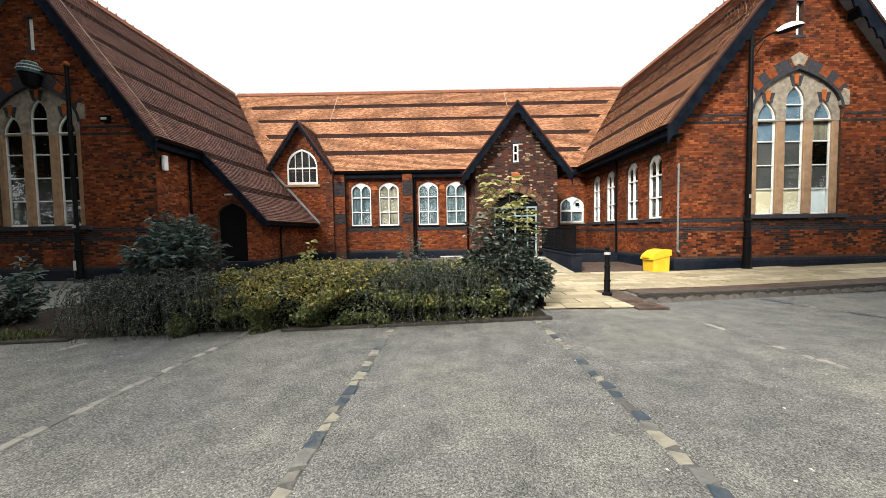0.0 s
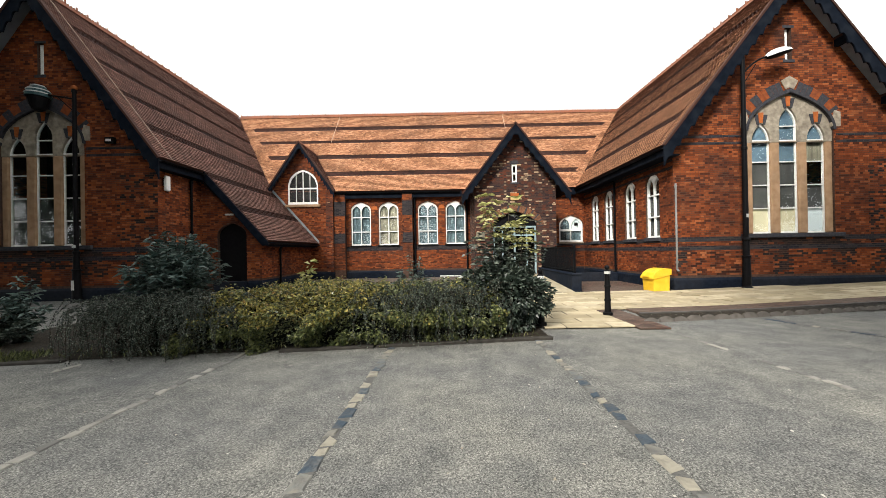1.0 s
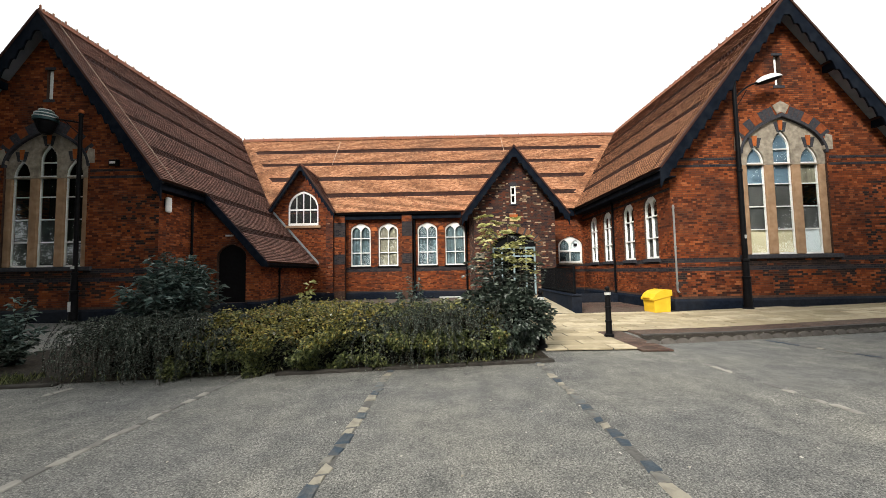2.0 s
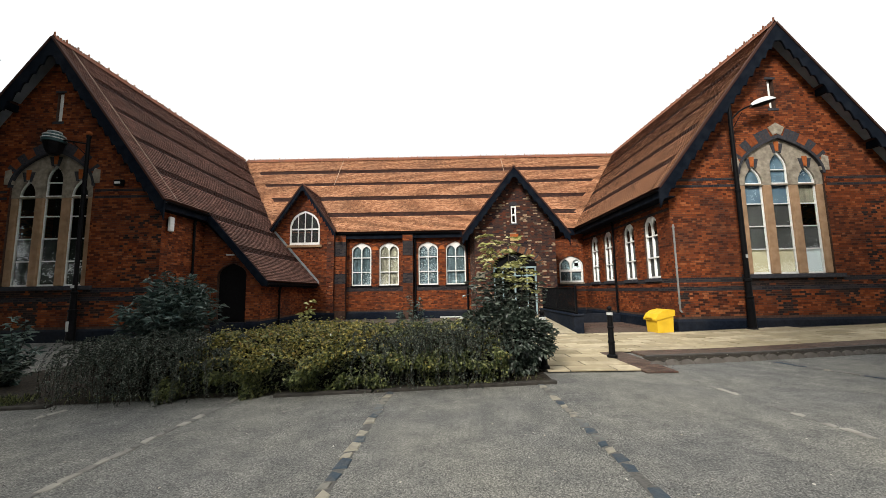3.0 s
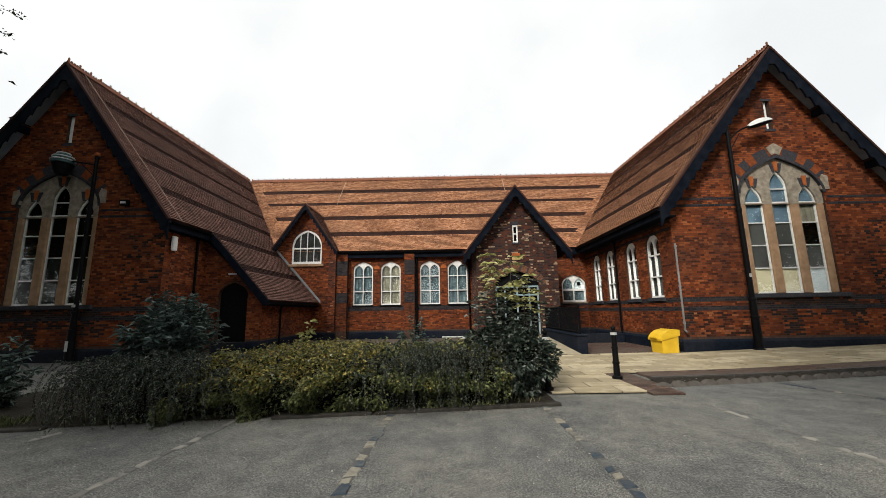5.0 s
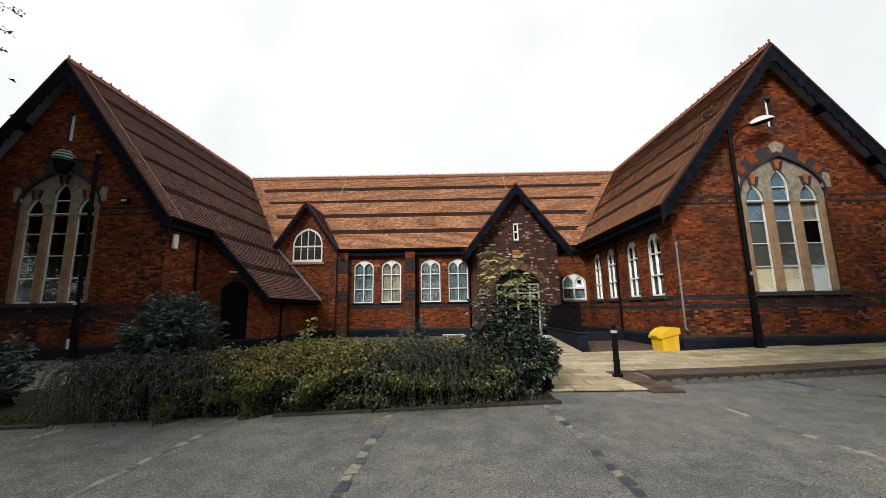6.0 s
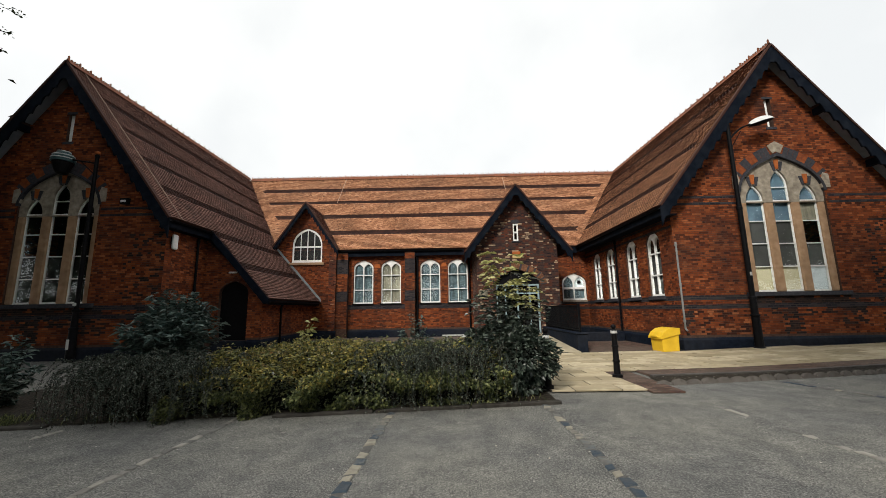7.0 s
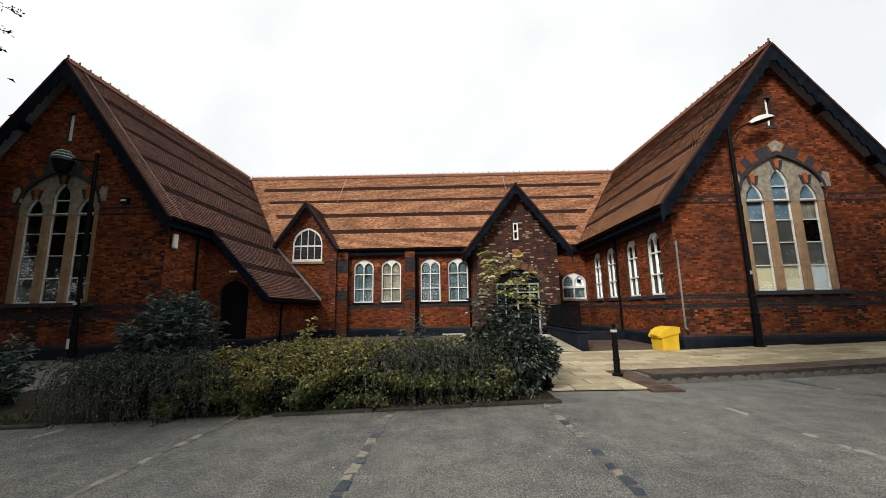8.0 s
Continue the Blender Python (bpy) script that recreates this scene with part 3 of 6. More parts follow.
def downpipe(x, y, z0, z1, out, neck=.3, mat=None, r=.048, label="black cast iron downpipe"):
    bm = bmesh.new()
    o = Vector(out)
    base = Vector((x, y, 0)) + o * .07
    rod(bm, base + Vector((0, 0, z0)), base + Vector((0, 0, z1 - neck)), r)
    for z in (z0 + .25, (z0 + z1) / 2, z1 - neck - .1):
        rod(bm, base + Vector((0, 0, z - .04)), base + Vector((0, 0, z + .04)), r * 1.35)
        rod(bm, base + Vector((0, 0, z)), base - o * .075 + Vector((0, 0, z)), r * .5, seg=6)
    if neck:
        rod(bm, base + Vector((0, 0, z1 - neck)), base + o * neck * .9 + Vector((0, 0, z1)), r)
    rod(bm, base + Vector((0, 0, z0)), base + o * .1 + Vector((0, 0, z0 - .07)), r)
    return part("downpipe", bm, mat or BLACK, school, label)


downpipe(-1.72, CY, .15, 4.85, (0, -1, 0), neck=.2, r=.06)
downpipe(1.28, CY, .15, 4.85, (0, -1, 0), neck=.2)
downpipe(RWX, 17.5, .45, 4.9, (-1, 0, 0), neck=.3)
downpipe(LWX, 14.75, .1, 4.8, (1, 0, 0), neck=.3)
downpipe(CAT_X - .35, 16.9, .1, 1.98, (1, 0, 0), neck=.2)
CONDUIT = material("grey_conduit", [(.30, .30, .29), (.42, .42, .41)], rough=.45, metal=.5)
downpipe(CXR - HALF + .035, GY, .75, 3.75, (0, -1, 0), neck=0, mat=CONDUIT, r=.032, label="grey steel conduit")


# ---- barge boards with scalloped lower edges ----
def barge(cx, apex, run, tan, y, depth=.44, cusp=.42, parent=school, thick=.06):
    for sgn in (-1, 1):
        top = [(cx, apex), (cx + sgn * run, apex - tan * run)]
        cs = math.hypot(1, tan)
        dv = depth * cs
        n = int(run * cs / cusp)
        low = []
        for i in range(n * 6 + 1):
            t = i / (n * 6)
            ph = (t * n) % 1
            dip = .09 * abs(math.sin(math.pi * ph)) * cs
            x = run * (1 - t)
            low.append((cx + sgn * x, apex - tan * x - dv + dip))
        outline = [top[0], top[1]] + low
        part("barge_board", plate(outline, [], y, y + thick), BARGE, parent, "dark painted scalloped barge board")
        cap = slope_matrix((cx + sgn * run, y - .03 if sgn > 0 else y + .12, apex - tan * run), (0, sgn, 0), (-sgn, 0, tan))
        part("verge", boxed(0, .15, 0, run * cs, -.03, .035), TILE_DARK, parent, "", cap)


barge(RX, RIDGE_Z + .02, RUN + .05, TAN, VY - .07)
barge(LX, RIDGE_Z + .02, RUN_L + .05, TAN_L, VY - .07)
barge(PX, P_APEX + .02, PRUN + .04, PT, PY - .47, depth=.36, cusp=.36)
barge(DX, D_APEX + .02, D_RUN + .03, DT, DY - .42, depth=.25, cusp=.3)
# lower verge of the lean-to roof, one side only
cat_run = CAT_X - LE
part("barge_board", plate([(LE, EAVE_L), (CAT_X + .03, LOW - .04), (CAT_X + .03, LOW - .2), (CAT_X - .2, LOW - .2), (LE - .1, EAVE_L - .24)], [], CAT_Y - .06, CAT_Y), BARGE, school, "dark painted barge board")
part("soffit", plate([(LE - .2, EAVE_L - .2), (CAT_X - .05, LOW - .16), (CAT_X - .05, LOW - .22), (LE - .2, EAVE_L - .26)], [], CAT_Y + .001, LFY - .001), BARGE, school)

# purlin ends and raking soffit boards under the verges
SOFFIT = material("grey_soffit_paint", [(.16, .185, .21), (.25, .28, .31)], rough=.5, scale=4, stain=.3, stain_scale=2)
for cx, tan, run in ((RX, TAN, RUN), (LX, TAN_L, RUN_L)):
    cs = math.hypot(1, tan)
    for sgn in (-1, 1):
        for f in (.02, .36, .70):
            x = cx + sgn * run * f
            z = RIDGE_Z - tan * run * f - .14
            if f < .1 and sgn > 0:
                continue
            bm = boxed(-.08, .08, VY + .0, GY - .002, -.28, -.04)
            part("purlin", bm, BARGE, school, "", Matrix.Translation((x, 0, z)))
        for f0, f1 in ((.04, .34), (.38, .68), (.72, .97)):
            mm = slope_matrix((cx + sgn * run * f1, VY + .0 if sgn > 0 else GY - .003, RIDGE_Z - tan * run * f1 - .2), (0, sgn, 0), (-sgn, 0, tan))
            part("soffit", boxed(0, GY - VY - .003, 0, run * (f1 - f0) * cs, -.02, .01), SOFFIT, school, "", mm)

# ---- ridge tiles with a cusped crest ----
bm = bmesh.new()
RL = .45
for sgn in (-1, 1):
    vs = [bm.verts.new(p) for p in ((0, 0, .07), (RL + .004, 0, .07), (RL + .004, sgn * .17, -.15), (0, sgn * .17, -.15))]
    bm.faces.new(vs if sgn < 0 else vs[::-1])
for i in range(4):
    x = RL * (i + .5) / 4
    hgt, wd = (.085, .05) if i else (.17, .045)
    b2 = [(x - wd, .05), (x - wd * .5, .05 + hgt * .5), (x - wd * .8, .05 + hgt * .75), (x, .05 + hgt), (x + wd * .8, .05 + hgt * .75), (x + wd * .5, .05 + hgt * .5), (x + wd, .05)]
    plate(b2, [], -.018, .018, bm)
crest = part("ridge_tile", bm, RIDGE, None, "")
crest_mesh = crest.data
bpy.data.objects.remove(crest)
rroofs = [o for o in school.children if o.name.startswith("roof")]


def crest_line(p, q, parent):
    p, q = Vector(p), Vector(q)
    n = round((q - p).length / RL)
    d = (q - p) / n
    ang = math.atan2(d.y, d.x)
    inv = parent.matrix_basis.inverted()
    for i in range(n):
        o = new("ridge_tile", crest_mesh)
        o.parent = parent
        o.matrix_basis = inv @ (Matrix.Translation(p + d * i) @ Matrix.Rotation(ang, 4, "Z"))


crest_line((LX + .1, MY, RIDGE_Z + .06), (RX, MY, RIDGE_Z + .06), rroofs[0])
crest_line((RX, VY - .05, RIDGE_Z + .06), (RX, MY, RIDGE_Z + .06), rroofs[2])
crest_line((LX, VY - .05, RIDGE_Z + .06), (LX, MY, RIDGE_Z + .06), rroofs[4])
for cx, y0, y1, z in ((PX, PY - .5, PY + 5.0, P_APEX + .03), (DX, DY - .45, DY + 2.5, D_APEX + .03)):
    for sgn in (-1, 1):
        bmr = bmesh.new()
        vs = [bmr.verts.new(p) for p in ((cx, y0, z + .06), (cx, y1, z + .06), (cx + sgn * .12, y1, z - .1), (cx + sgn * .12, y0, z - .1))]
        bmr.faces.new(vs)
        part("ridge_tile", bmr, RIDGE, school)

# lightning conductors: thin tapes down the slopes
TAPE = material("conductor_tape", [(.34, .25, .19), (.48, .36, .28)], rough=.6, bump=0)


def tape(p, q, lift, r=.016, mat=None):
    bm = bmesh.new()
    rod(bm, Vector(p) + Vector(lift), Vector(q) + Vector(lift), r, seg=6)
    part("lightning_conductor", bm, mat or TAPE, school, "pale metal conductor tape")


N1 = .05
tape((LX + .1, VY + .55, RIDGE_Z - .13), (LE, VY + .62, EAVE_L), (.8 * N1, 0, .6 * N1))
tape((RX, VY + .45, RIDGE_Z - .13), (RE, VY + .5, EAVE), (-.8 * N1, 0, .6 * N1), .014, TILE_DARK)
tape((-7.15, MY - .1, RIDGE_Z - .13), (-7.25, MY - 1.85, RIDGE_Z - 1.85 * TAN), (0, -.8 * N1, .6 * N1))
tape((4.1, MY - .1, RIDGE_Z - .13), (4.15, MY - 1.1, RIDGE_Z - 1.1 * TAN), (0, -.8 * N1, .6 * N1))

# lead flashing where the sweeping roof meets the dormer wall
part("flashing", plate([(LE - .1, EAVE_L + .18), (LE - .1, EAVE_L + .36), (CAT_X + .06, LOW + .14), (CAT_X + .06, LOW - .04)], [], DY - .014, DY - .002), LEAD, school, "pale lead flashing")
# ---- windows ----
NET = material("grey_blue_blind", [(.055, .085, .10), (.10, .135, .15)], rough=.9, scale=3, stain=.35, stain_scale=1.2, stain_color=(.12, .15, .16))
CREAM = material("cream_blind", [(.17, .155, .12), (.24, .22, .165)], rough=.9, scale=3, stain=.2, stain_scale=1.5)
CREAM_BOARD = material("cream_panel", [(.50, .44, .29), (.60, .54, .38)], rough=.7, scale=3, stain=.25, stain_scale=1.5, stain_color=(.3, .25, .16))
PALE_BOARD = material("pale_blue_panel", [(.50, .56, .58), (.62, .67, .68)], rough=.6, scale=3, stain=.25, stain_scale=1.5, stain_color=(.3, .32, .32))
# blue panel behind the upper panes: the sky's reflection painted as colour
SKYPANE = material("sky_reflection_panel", [(.07, .115, .16), (.12, .18, .235)], rough=.25, scale=2, stain=.4, stain_scale=1.1, stain_color=(.04, .06, .08), bump=.05, spec=.5)
GREYPANE = material("grey_film", [(.05, .05, .05), (.085, .083, .08)], rough=.35, scale=2, stain=.4, stain_scale=1, stain_color=(.025, .025, .025), bump=.05)
GREENPANE = material("dim_green_film", [(.015, .02, .016), (.04, .048, .04)], rough=.4, scale=2, stain=.5, stain_scale=1, stain_color=(.02, .025, .022), bump=.05)
# near-black colour for the darkness of unlit rooms
INSIDE = material("unlit_room_shade", [(.012, .012, .013), (.03, .03, .03)], rough=.9, scale=2)


def paint_fold_shading(mat, scale=9, amount=.5):
    """Paints the light and shade of upright folds into the colour, as streaks that run down."""
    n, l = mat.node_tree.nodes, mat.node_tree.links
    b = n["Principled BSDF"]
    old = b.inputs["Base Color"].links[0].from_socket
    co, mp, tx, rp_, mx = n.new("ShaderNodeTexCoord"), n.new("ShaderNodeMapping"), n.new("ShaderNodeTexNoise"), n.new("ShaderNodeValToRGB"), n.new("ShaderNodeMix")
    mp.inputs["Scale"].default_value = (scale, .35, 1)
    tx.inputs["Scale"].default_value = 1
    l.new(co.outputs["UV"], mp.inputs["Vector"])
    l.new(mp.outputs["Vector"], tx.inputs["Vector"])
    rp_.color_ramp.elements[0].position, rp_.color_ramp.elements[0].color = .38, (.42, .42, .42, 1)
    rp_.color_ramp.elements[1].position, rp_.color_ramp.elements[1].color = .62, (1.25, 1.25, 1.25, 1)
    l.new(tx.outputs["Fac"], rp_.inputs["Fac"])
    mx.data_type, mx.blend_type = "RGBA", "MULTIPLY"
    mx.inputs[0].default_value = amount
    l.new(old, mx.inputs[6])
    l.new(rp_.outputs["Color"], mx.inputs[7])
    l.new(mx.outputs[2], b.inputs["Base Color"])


paint_fold_shading(NET, 9, .8)
paint_fold_shading(CREAM, 7, .5)


def window(m, outline, cells, backs, sill=None, frame_mat=None, depth=.09, recess=.14, label="white painted timber window"):
    """A frame pierced by its cells, a pane in each, and what shows behind a pane. Local: x across, z up, facing -y."""
    fr = part("window", plate(outline, cells, recess, recess + depth), frame_mat or WHITE, school, label, m)
    for cell, back in zip(cells, backs):
        p = part("pane", plate(cell, [], recess + depth * .45, recess + depth * .45 + .006), GLASS, fr)
        p.visible_shadow = False
        if back is not None:
            part("blind_or_dark_sheet", plate(cell, [], recess + depth + .004, recess + depth + .02), back, fr)
    if sill:
        x0, x1, z0, z1, mat, out = sill
        part("sill", boxed(x0, x1, -out, recess + .02, z0, z1, bevel=.01), mat, fr)
    return fr


def school_window(w, z0, zs, rise, backs, bars=(2.70, 3.54), f=.062, b=.024):
    """Two lights wide and three high; the top lights have pointed heads of their own."""
    out = arch(0, w, z0, zs, rise)
    cells = []
    for sgn in (-1, 1):
        xa, xb = (-w / 2 + f, -b) if sgn < 0 else (b, w / 2 - f)
        zz = [z0 + f * 1.2, *bars]
        for i in range(2):
            cells.append(rect(xa, xb, zz[i] + (b if i else 0), zz[i + 1] - b))
        cells.append(arch((xa + xb) / 2, xb - xa, bars[1] + b, zs - .1, rise * .72, n=5))
    return out, cells, backs


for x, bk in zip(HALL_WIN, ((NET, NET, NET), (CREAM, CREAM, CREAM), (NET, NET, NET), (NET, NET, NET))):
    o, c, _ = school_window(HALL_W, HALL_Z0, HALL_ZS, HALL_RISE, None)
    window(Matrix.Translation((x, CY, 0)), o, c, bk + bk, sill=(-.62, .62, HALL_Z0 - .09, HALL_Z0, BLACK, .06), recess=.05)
for i, y in enumerate(SIDE_Y):
    o, c, _ = school_window(.95, 1.9, 3.95, .45, None)
    window(Matrix.Translation((RWX, y, 0)) @ FACE_LEFT, o, c, (GREYPANE, GREYPANE, None) * 2, sill=(-.55, .55, 1.76, 1.9, BLUE, .07), recess=.06)
# squat arched window beside the porch
o = arch(0, 1.36, 1.92, 2.92, .53, side=1)
c = [rect(-.6, -.03, 2.02, 2.54), rect(.03, .6, 2.02, 2.54), arch(-.315, .55, 2.66, 2.84, .42), arch(.315, .55, 2.66, 2.84, .42)]
window(Matrix.Translation((7.28, CY, 0)), o, c, (NET, NET, NET, PALE_BOARD), sill=(-.7, .7, 1.82, 1.92, STONE, .06), recess=.05)
part("vent", boxed(7.50, 7.70, CY + .06, CY + .10, 2.86, 3.04, bevel=.01), BLACK, school, "small black wall fan")
# dormer window: four lights over four
o = arch(0, 1.72, 4.30, 5.25, 1.04, side=1.0, pull=.8)
xs = [-.78, -.41, -.38, -.02, .02, .38, .41, .78]
c = [rect(xs[2 * i], xs[2 * i + 1], 4.45, 5.18) for i in range(4)]
c += [[(xs[0], 5.26), (xs[0], 5.40), (-.66, 5.74), (xs[1], 6.02), (xs[1], 5.26)], [(xs[2], 5.26), (xs[2], 6.03), (-.02, 6.2), (-.02, 5.26)],
      [(.02, 5.26), (.02, 6.2), (xs[5], 6.03), (xs[5], 5.26)], [(xs[6], 5.26), (xs[6], 6.02), (.66, 5.74), (xs[7], 5.40), (xs[7], 5.26)]]
# the backs are dark sheets that paint the unlit room behind the panes
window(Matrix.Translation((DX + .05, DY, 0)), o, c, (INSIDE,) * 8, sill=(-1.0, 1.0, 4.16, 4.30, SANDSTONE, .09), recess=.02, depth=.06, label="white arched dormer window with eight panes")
# slit in the porch gable
window(Matrix.Translation((PX - .01, PY, 0)), rect(-.13, .13, 4.80, 5.68), [rect(-.07, .07, 4.88, 5.2), rect(-.07, .07, 5.28, 5.6)], (None, None), sill=(-.2, .2, 4.72, 4.80, BLUE, .04), recess=.02)
part("lintel", plate([(PX - .2, 5.70), (PX - .17, 5.86), (PX + .15, 5.86), (PX + .18, 5.70)], [], PY - .012, PY + .05), BLUE, school)


def ring_pieces(path, t0, t1, pattern, y0, y1, parent, name="voussoir"):
    """Wedge-shaped blocks along an arch path, between two offsets from it."""
    n = len(path)
    nor = []
    for i in range(n):
        a, b = Vector(path[max(i - 1, 0)]), Vector(path[min(i + 1, n - 1)])
        d = (b - a).normalized()
        nor.append(Vector((-d.y, d.x)))
    for i, mat in zip(range(n - 1), pattern):
        if mat is None:
            continue
        p, q = Vector(path[i]), Vector(path[i + 1])
        e = (q - p) * .03
        quad = [p + e + nor[i] * t0, p + e + nor[i] * t1, q - e + nor[i + 1] * t1, q - e + nor[i + 1] * t0]
        part(name, plate([tuple(v) for v in quad], [], y0, y1), mat, parent)


ARCH_RED = material("red_arch_brick", [(.17, .042, .015), (.30, .08, .024)], scale=9, stain=.4, stain_scale=3)


def gable_window(cx, backs, label):
    """Three lancets under one pointed arch, with stone mullions and tracery and a banded brick arch."""
    tr = part("window", plate(arch(cx, 3.04, 5.16, 5.55, 1.38), [arch(cx + dx, .64, 5.2, zs, .62, n=6, side=.98, pull=.5) for dx, zs in ((-.96, 5.25), (0, 5.82), (.96, 5.25))], GY + .06, GY + .24), STONE, school, label)
    for x0, x1 in ((-1.52, -1.28), (-.64, -.32), (.32, .64), (1.28, 1.52)):
        part("mullion", boxed(cx + x0, cx + x1, GY + .05, GY + .26, 1.95, 5.158, bevel=.03), SANDSTONE, tr, "brown sandstone mullion")
    part("sill", boxed(cx - 1.78, cx + 1.78, GY - .1, GY + .24, 1.80, 1.948, bevel=.015), BLUE, tr, "dark stone sill")
    for dx, zs, bk in ((-.96, 5.25, backs[0]), (0, 5.82, backs[1]), (.96, 5.25, backs[2])):
        w = .66
        out = arch(dx, w, 1.952, zs, .64, n=6, side=.98, pull=.5)
        zz = [2.0, 2.84, 3.66, 4.48, 5.24] + ([5.74] if dx == 0 else [])
        cells = [rect(dx - w / 2 + .045, dx + w / 2 - .045, a + .018, b - .018) for a, b in zip(zz, zz[1:])]
        cells.append(arch(dx, w - .09, zz[-1] + .018, max(zs, zz[-1] + .02), .52, n=5, side=.98, pull=.5))
        m = Matrix.Translation((cx, GY, 0))
        fr = part("frame", plate(out, cells, .125, .185), WHITE, tr, "white glazing frame", m)
        for cell, b in zip(cells, bk):
            p = part("pane", plate(cell, [], .15, .156), GLASS, tr, "", m)
            p.visible_shadow = False
            if b is not None:
                part("panel", plate(cell, [], .19, .206), b, tr, "", m)
        # orange brick wedge with blue ones either side above each light
        zt = zs + .60
        for x0, x1, mat in ((-.19, -.08, BLUE), (-.075, .075, ORANGE), (.08, .19, BLUE)):
            k = 1.25
            part("voussoir", plate([(cx + dx + x0 * .75, zt + .0 - abs(x0 + x1) * .28), (cx + dx + x0 * k, zt + .36 - abs(x0 + x1) * .3), (cx + dx + x1 * k, zt + .36 - abs(x0 + x1) * .3), (cx + dx + x1 * .75, zt + .0 - abs(x0 + x1) * .28)], [], GY + .045, GY + .1), mat, tr)
    path = arch(cx, 3.04, 5.3, 5.55, 1.38, n=16)[1:-1]
    # hood mould over the stonework
    outer = arch(cx, 3.16, 5.55, 5.551, 1.46, n=10)
    inner = arch(cx, 2.98, 5.56, 5.561, 1.32, n=10)
    part("hood_mould", plate(outer[1:-1] + inner[-2:0:-1], [], GY - .05, GY + .058), BLUE, tr, "dark hood mould")
    left = path[:17]
    O, B = ARCH_RED, BLUE
    # eight wedges up each half, below the keystone
    half = [left[i] for i in range(3, 16, 1)]
    pat = [O, O, B, O, O, B, B, O, O, B, B, B]
    ring_pieces(half, .07, .42, pat, GY - .012, GY + .05, tr)
    mirror = [(2 * cx - x, z) for x, z in half]
    ring_pieces(mirror[::-1], .07, .42, pat[::-1], GY - .012, GY + .05, tr)
    part("keystone", plate([(cx - .14, 6.98), (cx - .30, 7.28), (cx, 7.46), (cx + .30, 7.28), (cx + .14, 6.98), (cx, 7.06)], [], GY - .03, GY + .05), STONE, tr, "pale keystone")
    for sgn in (-1, 1):
        part("springer", plate([(cx + sgn * 1.44, 5.66), (cx + sgn * 1.44, 5.92), (cx + sgn * 1.54, 6.22), (cx + sgn * 1.74, 6.16), (cx + sgn * 1.74, 5.66)], [], GY - .035, GY + .05), STONE, tr, "pale springer stone")
    # slit above
    sl = part("window", plate(rect(cx - .115, cx + .05, 8.03, 9.15), [rect(cx - .04, cx - .036, 8.13, 9.05)], GY + .1, GY + .13), WHITE, school, "white louvred slit")
    part("lintel", boxed(cx - .2, cx + .2, GY - .012, GY + .05, 9.15, 9.24), BLUE, sl)
    part("sill", boxed(cx - .2, cx + .2, GY - .03, GY + .09, 7.93, 8.03), BLUE, sl)


S, G = SKYPANE, GREYPANE
gable_window(CXR, ((CREAM_BOARD, G, G, S, S), (CREAM_BOARD, G, G, S, S, S), (PALE_BOARD, G, None, CREAM, S)), "tall three-light pointed window with stone tracery")
Q = GREENPANE
gable_window(LX, ((Q, Q, None, None, None), (Q, Q, None, None, None, None), (Q, Q, None, None, None)), "tall three-light pointed window with dark panes")
# dark sheets added behind the glass stand in for dim rooms in wings and hall
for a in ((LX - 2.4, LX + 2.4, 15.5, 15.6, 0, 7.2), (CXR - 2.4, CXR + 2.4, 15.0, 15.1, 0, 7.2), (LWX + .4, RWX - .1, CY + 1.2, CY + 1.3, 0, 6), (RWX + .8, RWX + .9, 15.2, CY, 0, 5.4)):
    part("dark_backdrop", boxed(*a), INSIDE, school)

# ---- porch doorway ----
BLUE_FRAME = material("pale_blue_frame", [(.22, .31, .34), (.32, .42, .45)], rough=.45, scale=6, stain=.3, stain_scale=3)
m = Matrix.Translation((PX - .03, PY, 0))
door = part("door", plate(rect(-1.05, 1.05, .35, 2.68), [rect(-.97, -.62, .45, 2.2), rect(-.97, -.62, 2.27, 2.6), rect(-.56, -.04, .7, 2.2), rect(.04, .56, .7, 2.2), rect(.62, .97, .45, 2.2), rect(-.56, -.04, 2.27, 2.6), rect(.04, .56, 2.27, 2.6), rect(.62, .97, 2.27, 2.6)], .12, .18), BLUE_FRAME, school, "pale blue framed glazed double doors", m)
for x0, x1, z0, z1 in ((-.97, -.62, .45, 2.2), (-.56, -.04, .7, 2.2), (.04, .56, .7, 2.2), (.62, .97, .45, 2.2), (-.97, -.62, 2.27, 2.6), (-.56, -.04, 2.27, 2.6), (.04, .56, 2.27, 2.6), (.62, .97, 2.27, 2.6)):
    part("pane", boxed(x0, x1, .145, .152, z0, z1), GLASS, door, "", m).visible_shadow = False
for x in (-.09, .06):
    part("handle", rod(bmesh.new(), (x + .015, .08, 1.15), (x + .015, .08, 1.75), .016, seg=8), CONDUIT, door, "steel pull handle", m)
# black sheet added for the shade in the open arch head
part("tympanum", plate(arch(0, 2.14, 2.69, 2.70, .69, side=1.0), [], .16, .2), BLACK, school, "black sheet for the dark void in the arch head", m)
# dark sheet added for the unlit inside of the porch
part("dark_backdrop", boxed(PX - PHALF + .4, PX + PHALF - .4, PY + 2.2, PY + 2.3, 0, 4), INSIDE, school)
pth = arch(PX - .03, 2.15, .35, 2.65, .75, side=1.0, n=22)[1:-1]
ARCHB = material("arch_brick", [(.10, .045, .025), (.17, .075, .04), (.24, .12, .065)], scale=9, stain=.3, stain_scale=3)
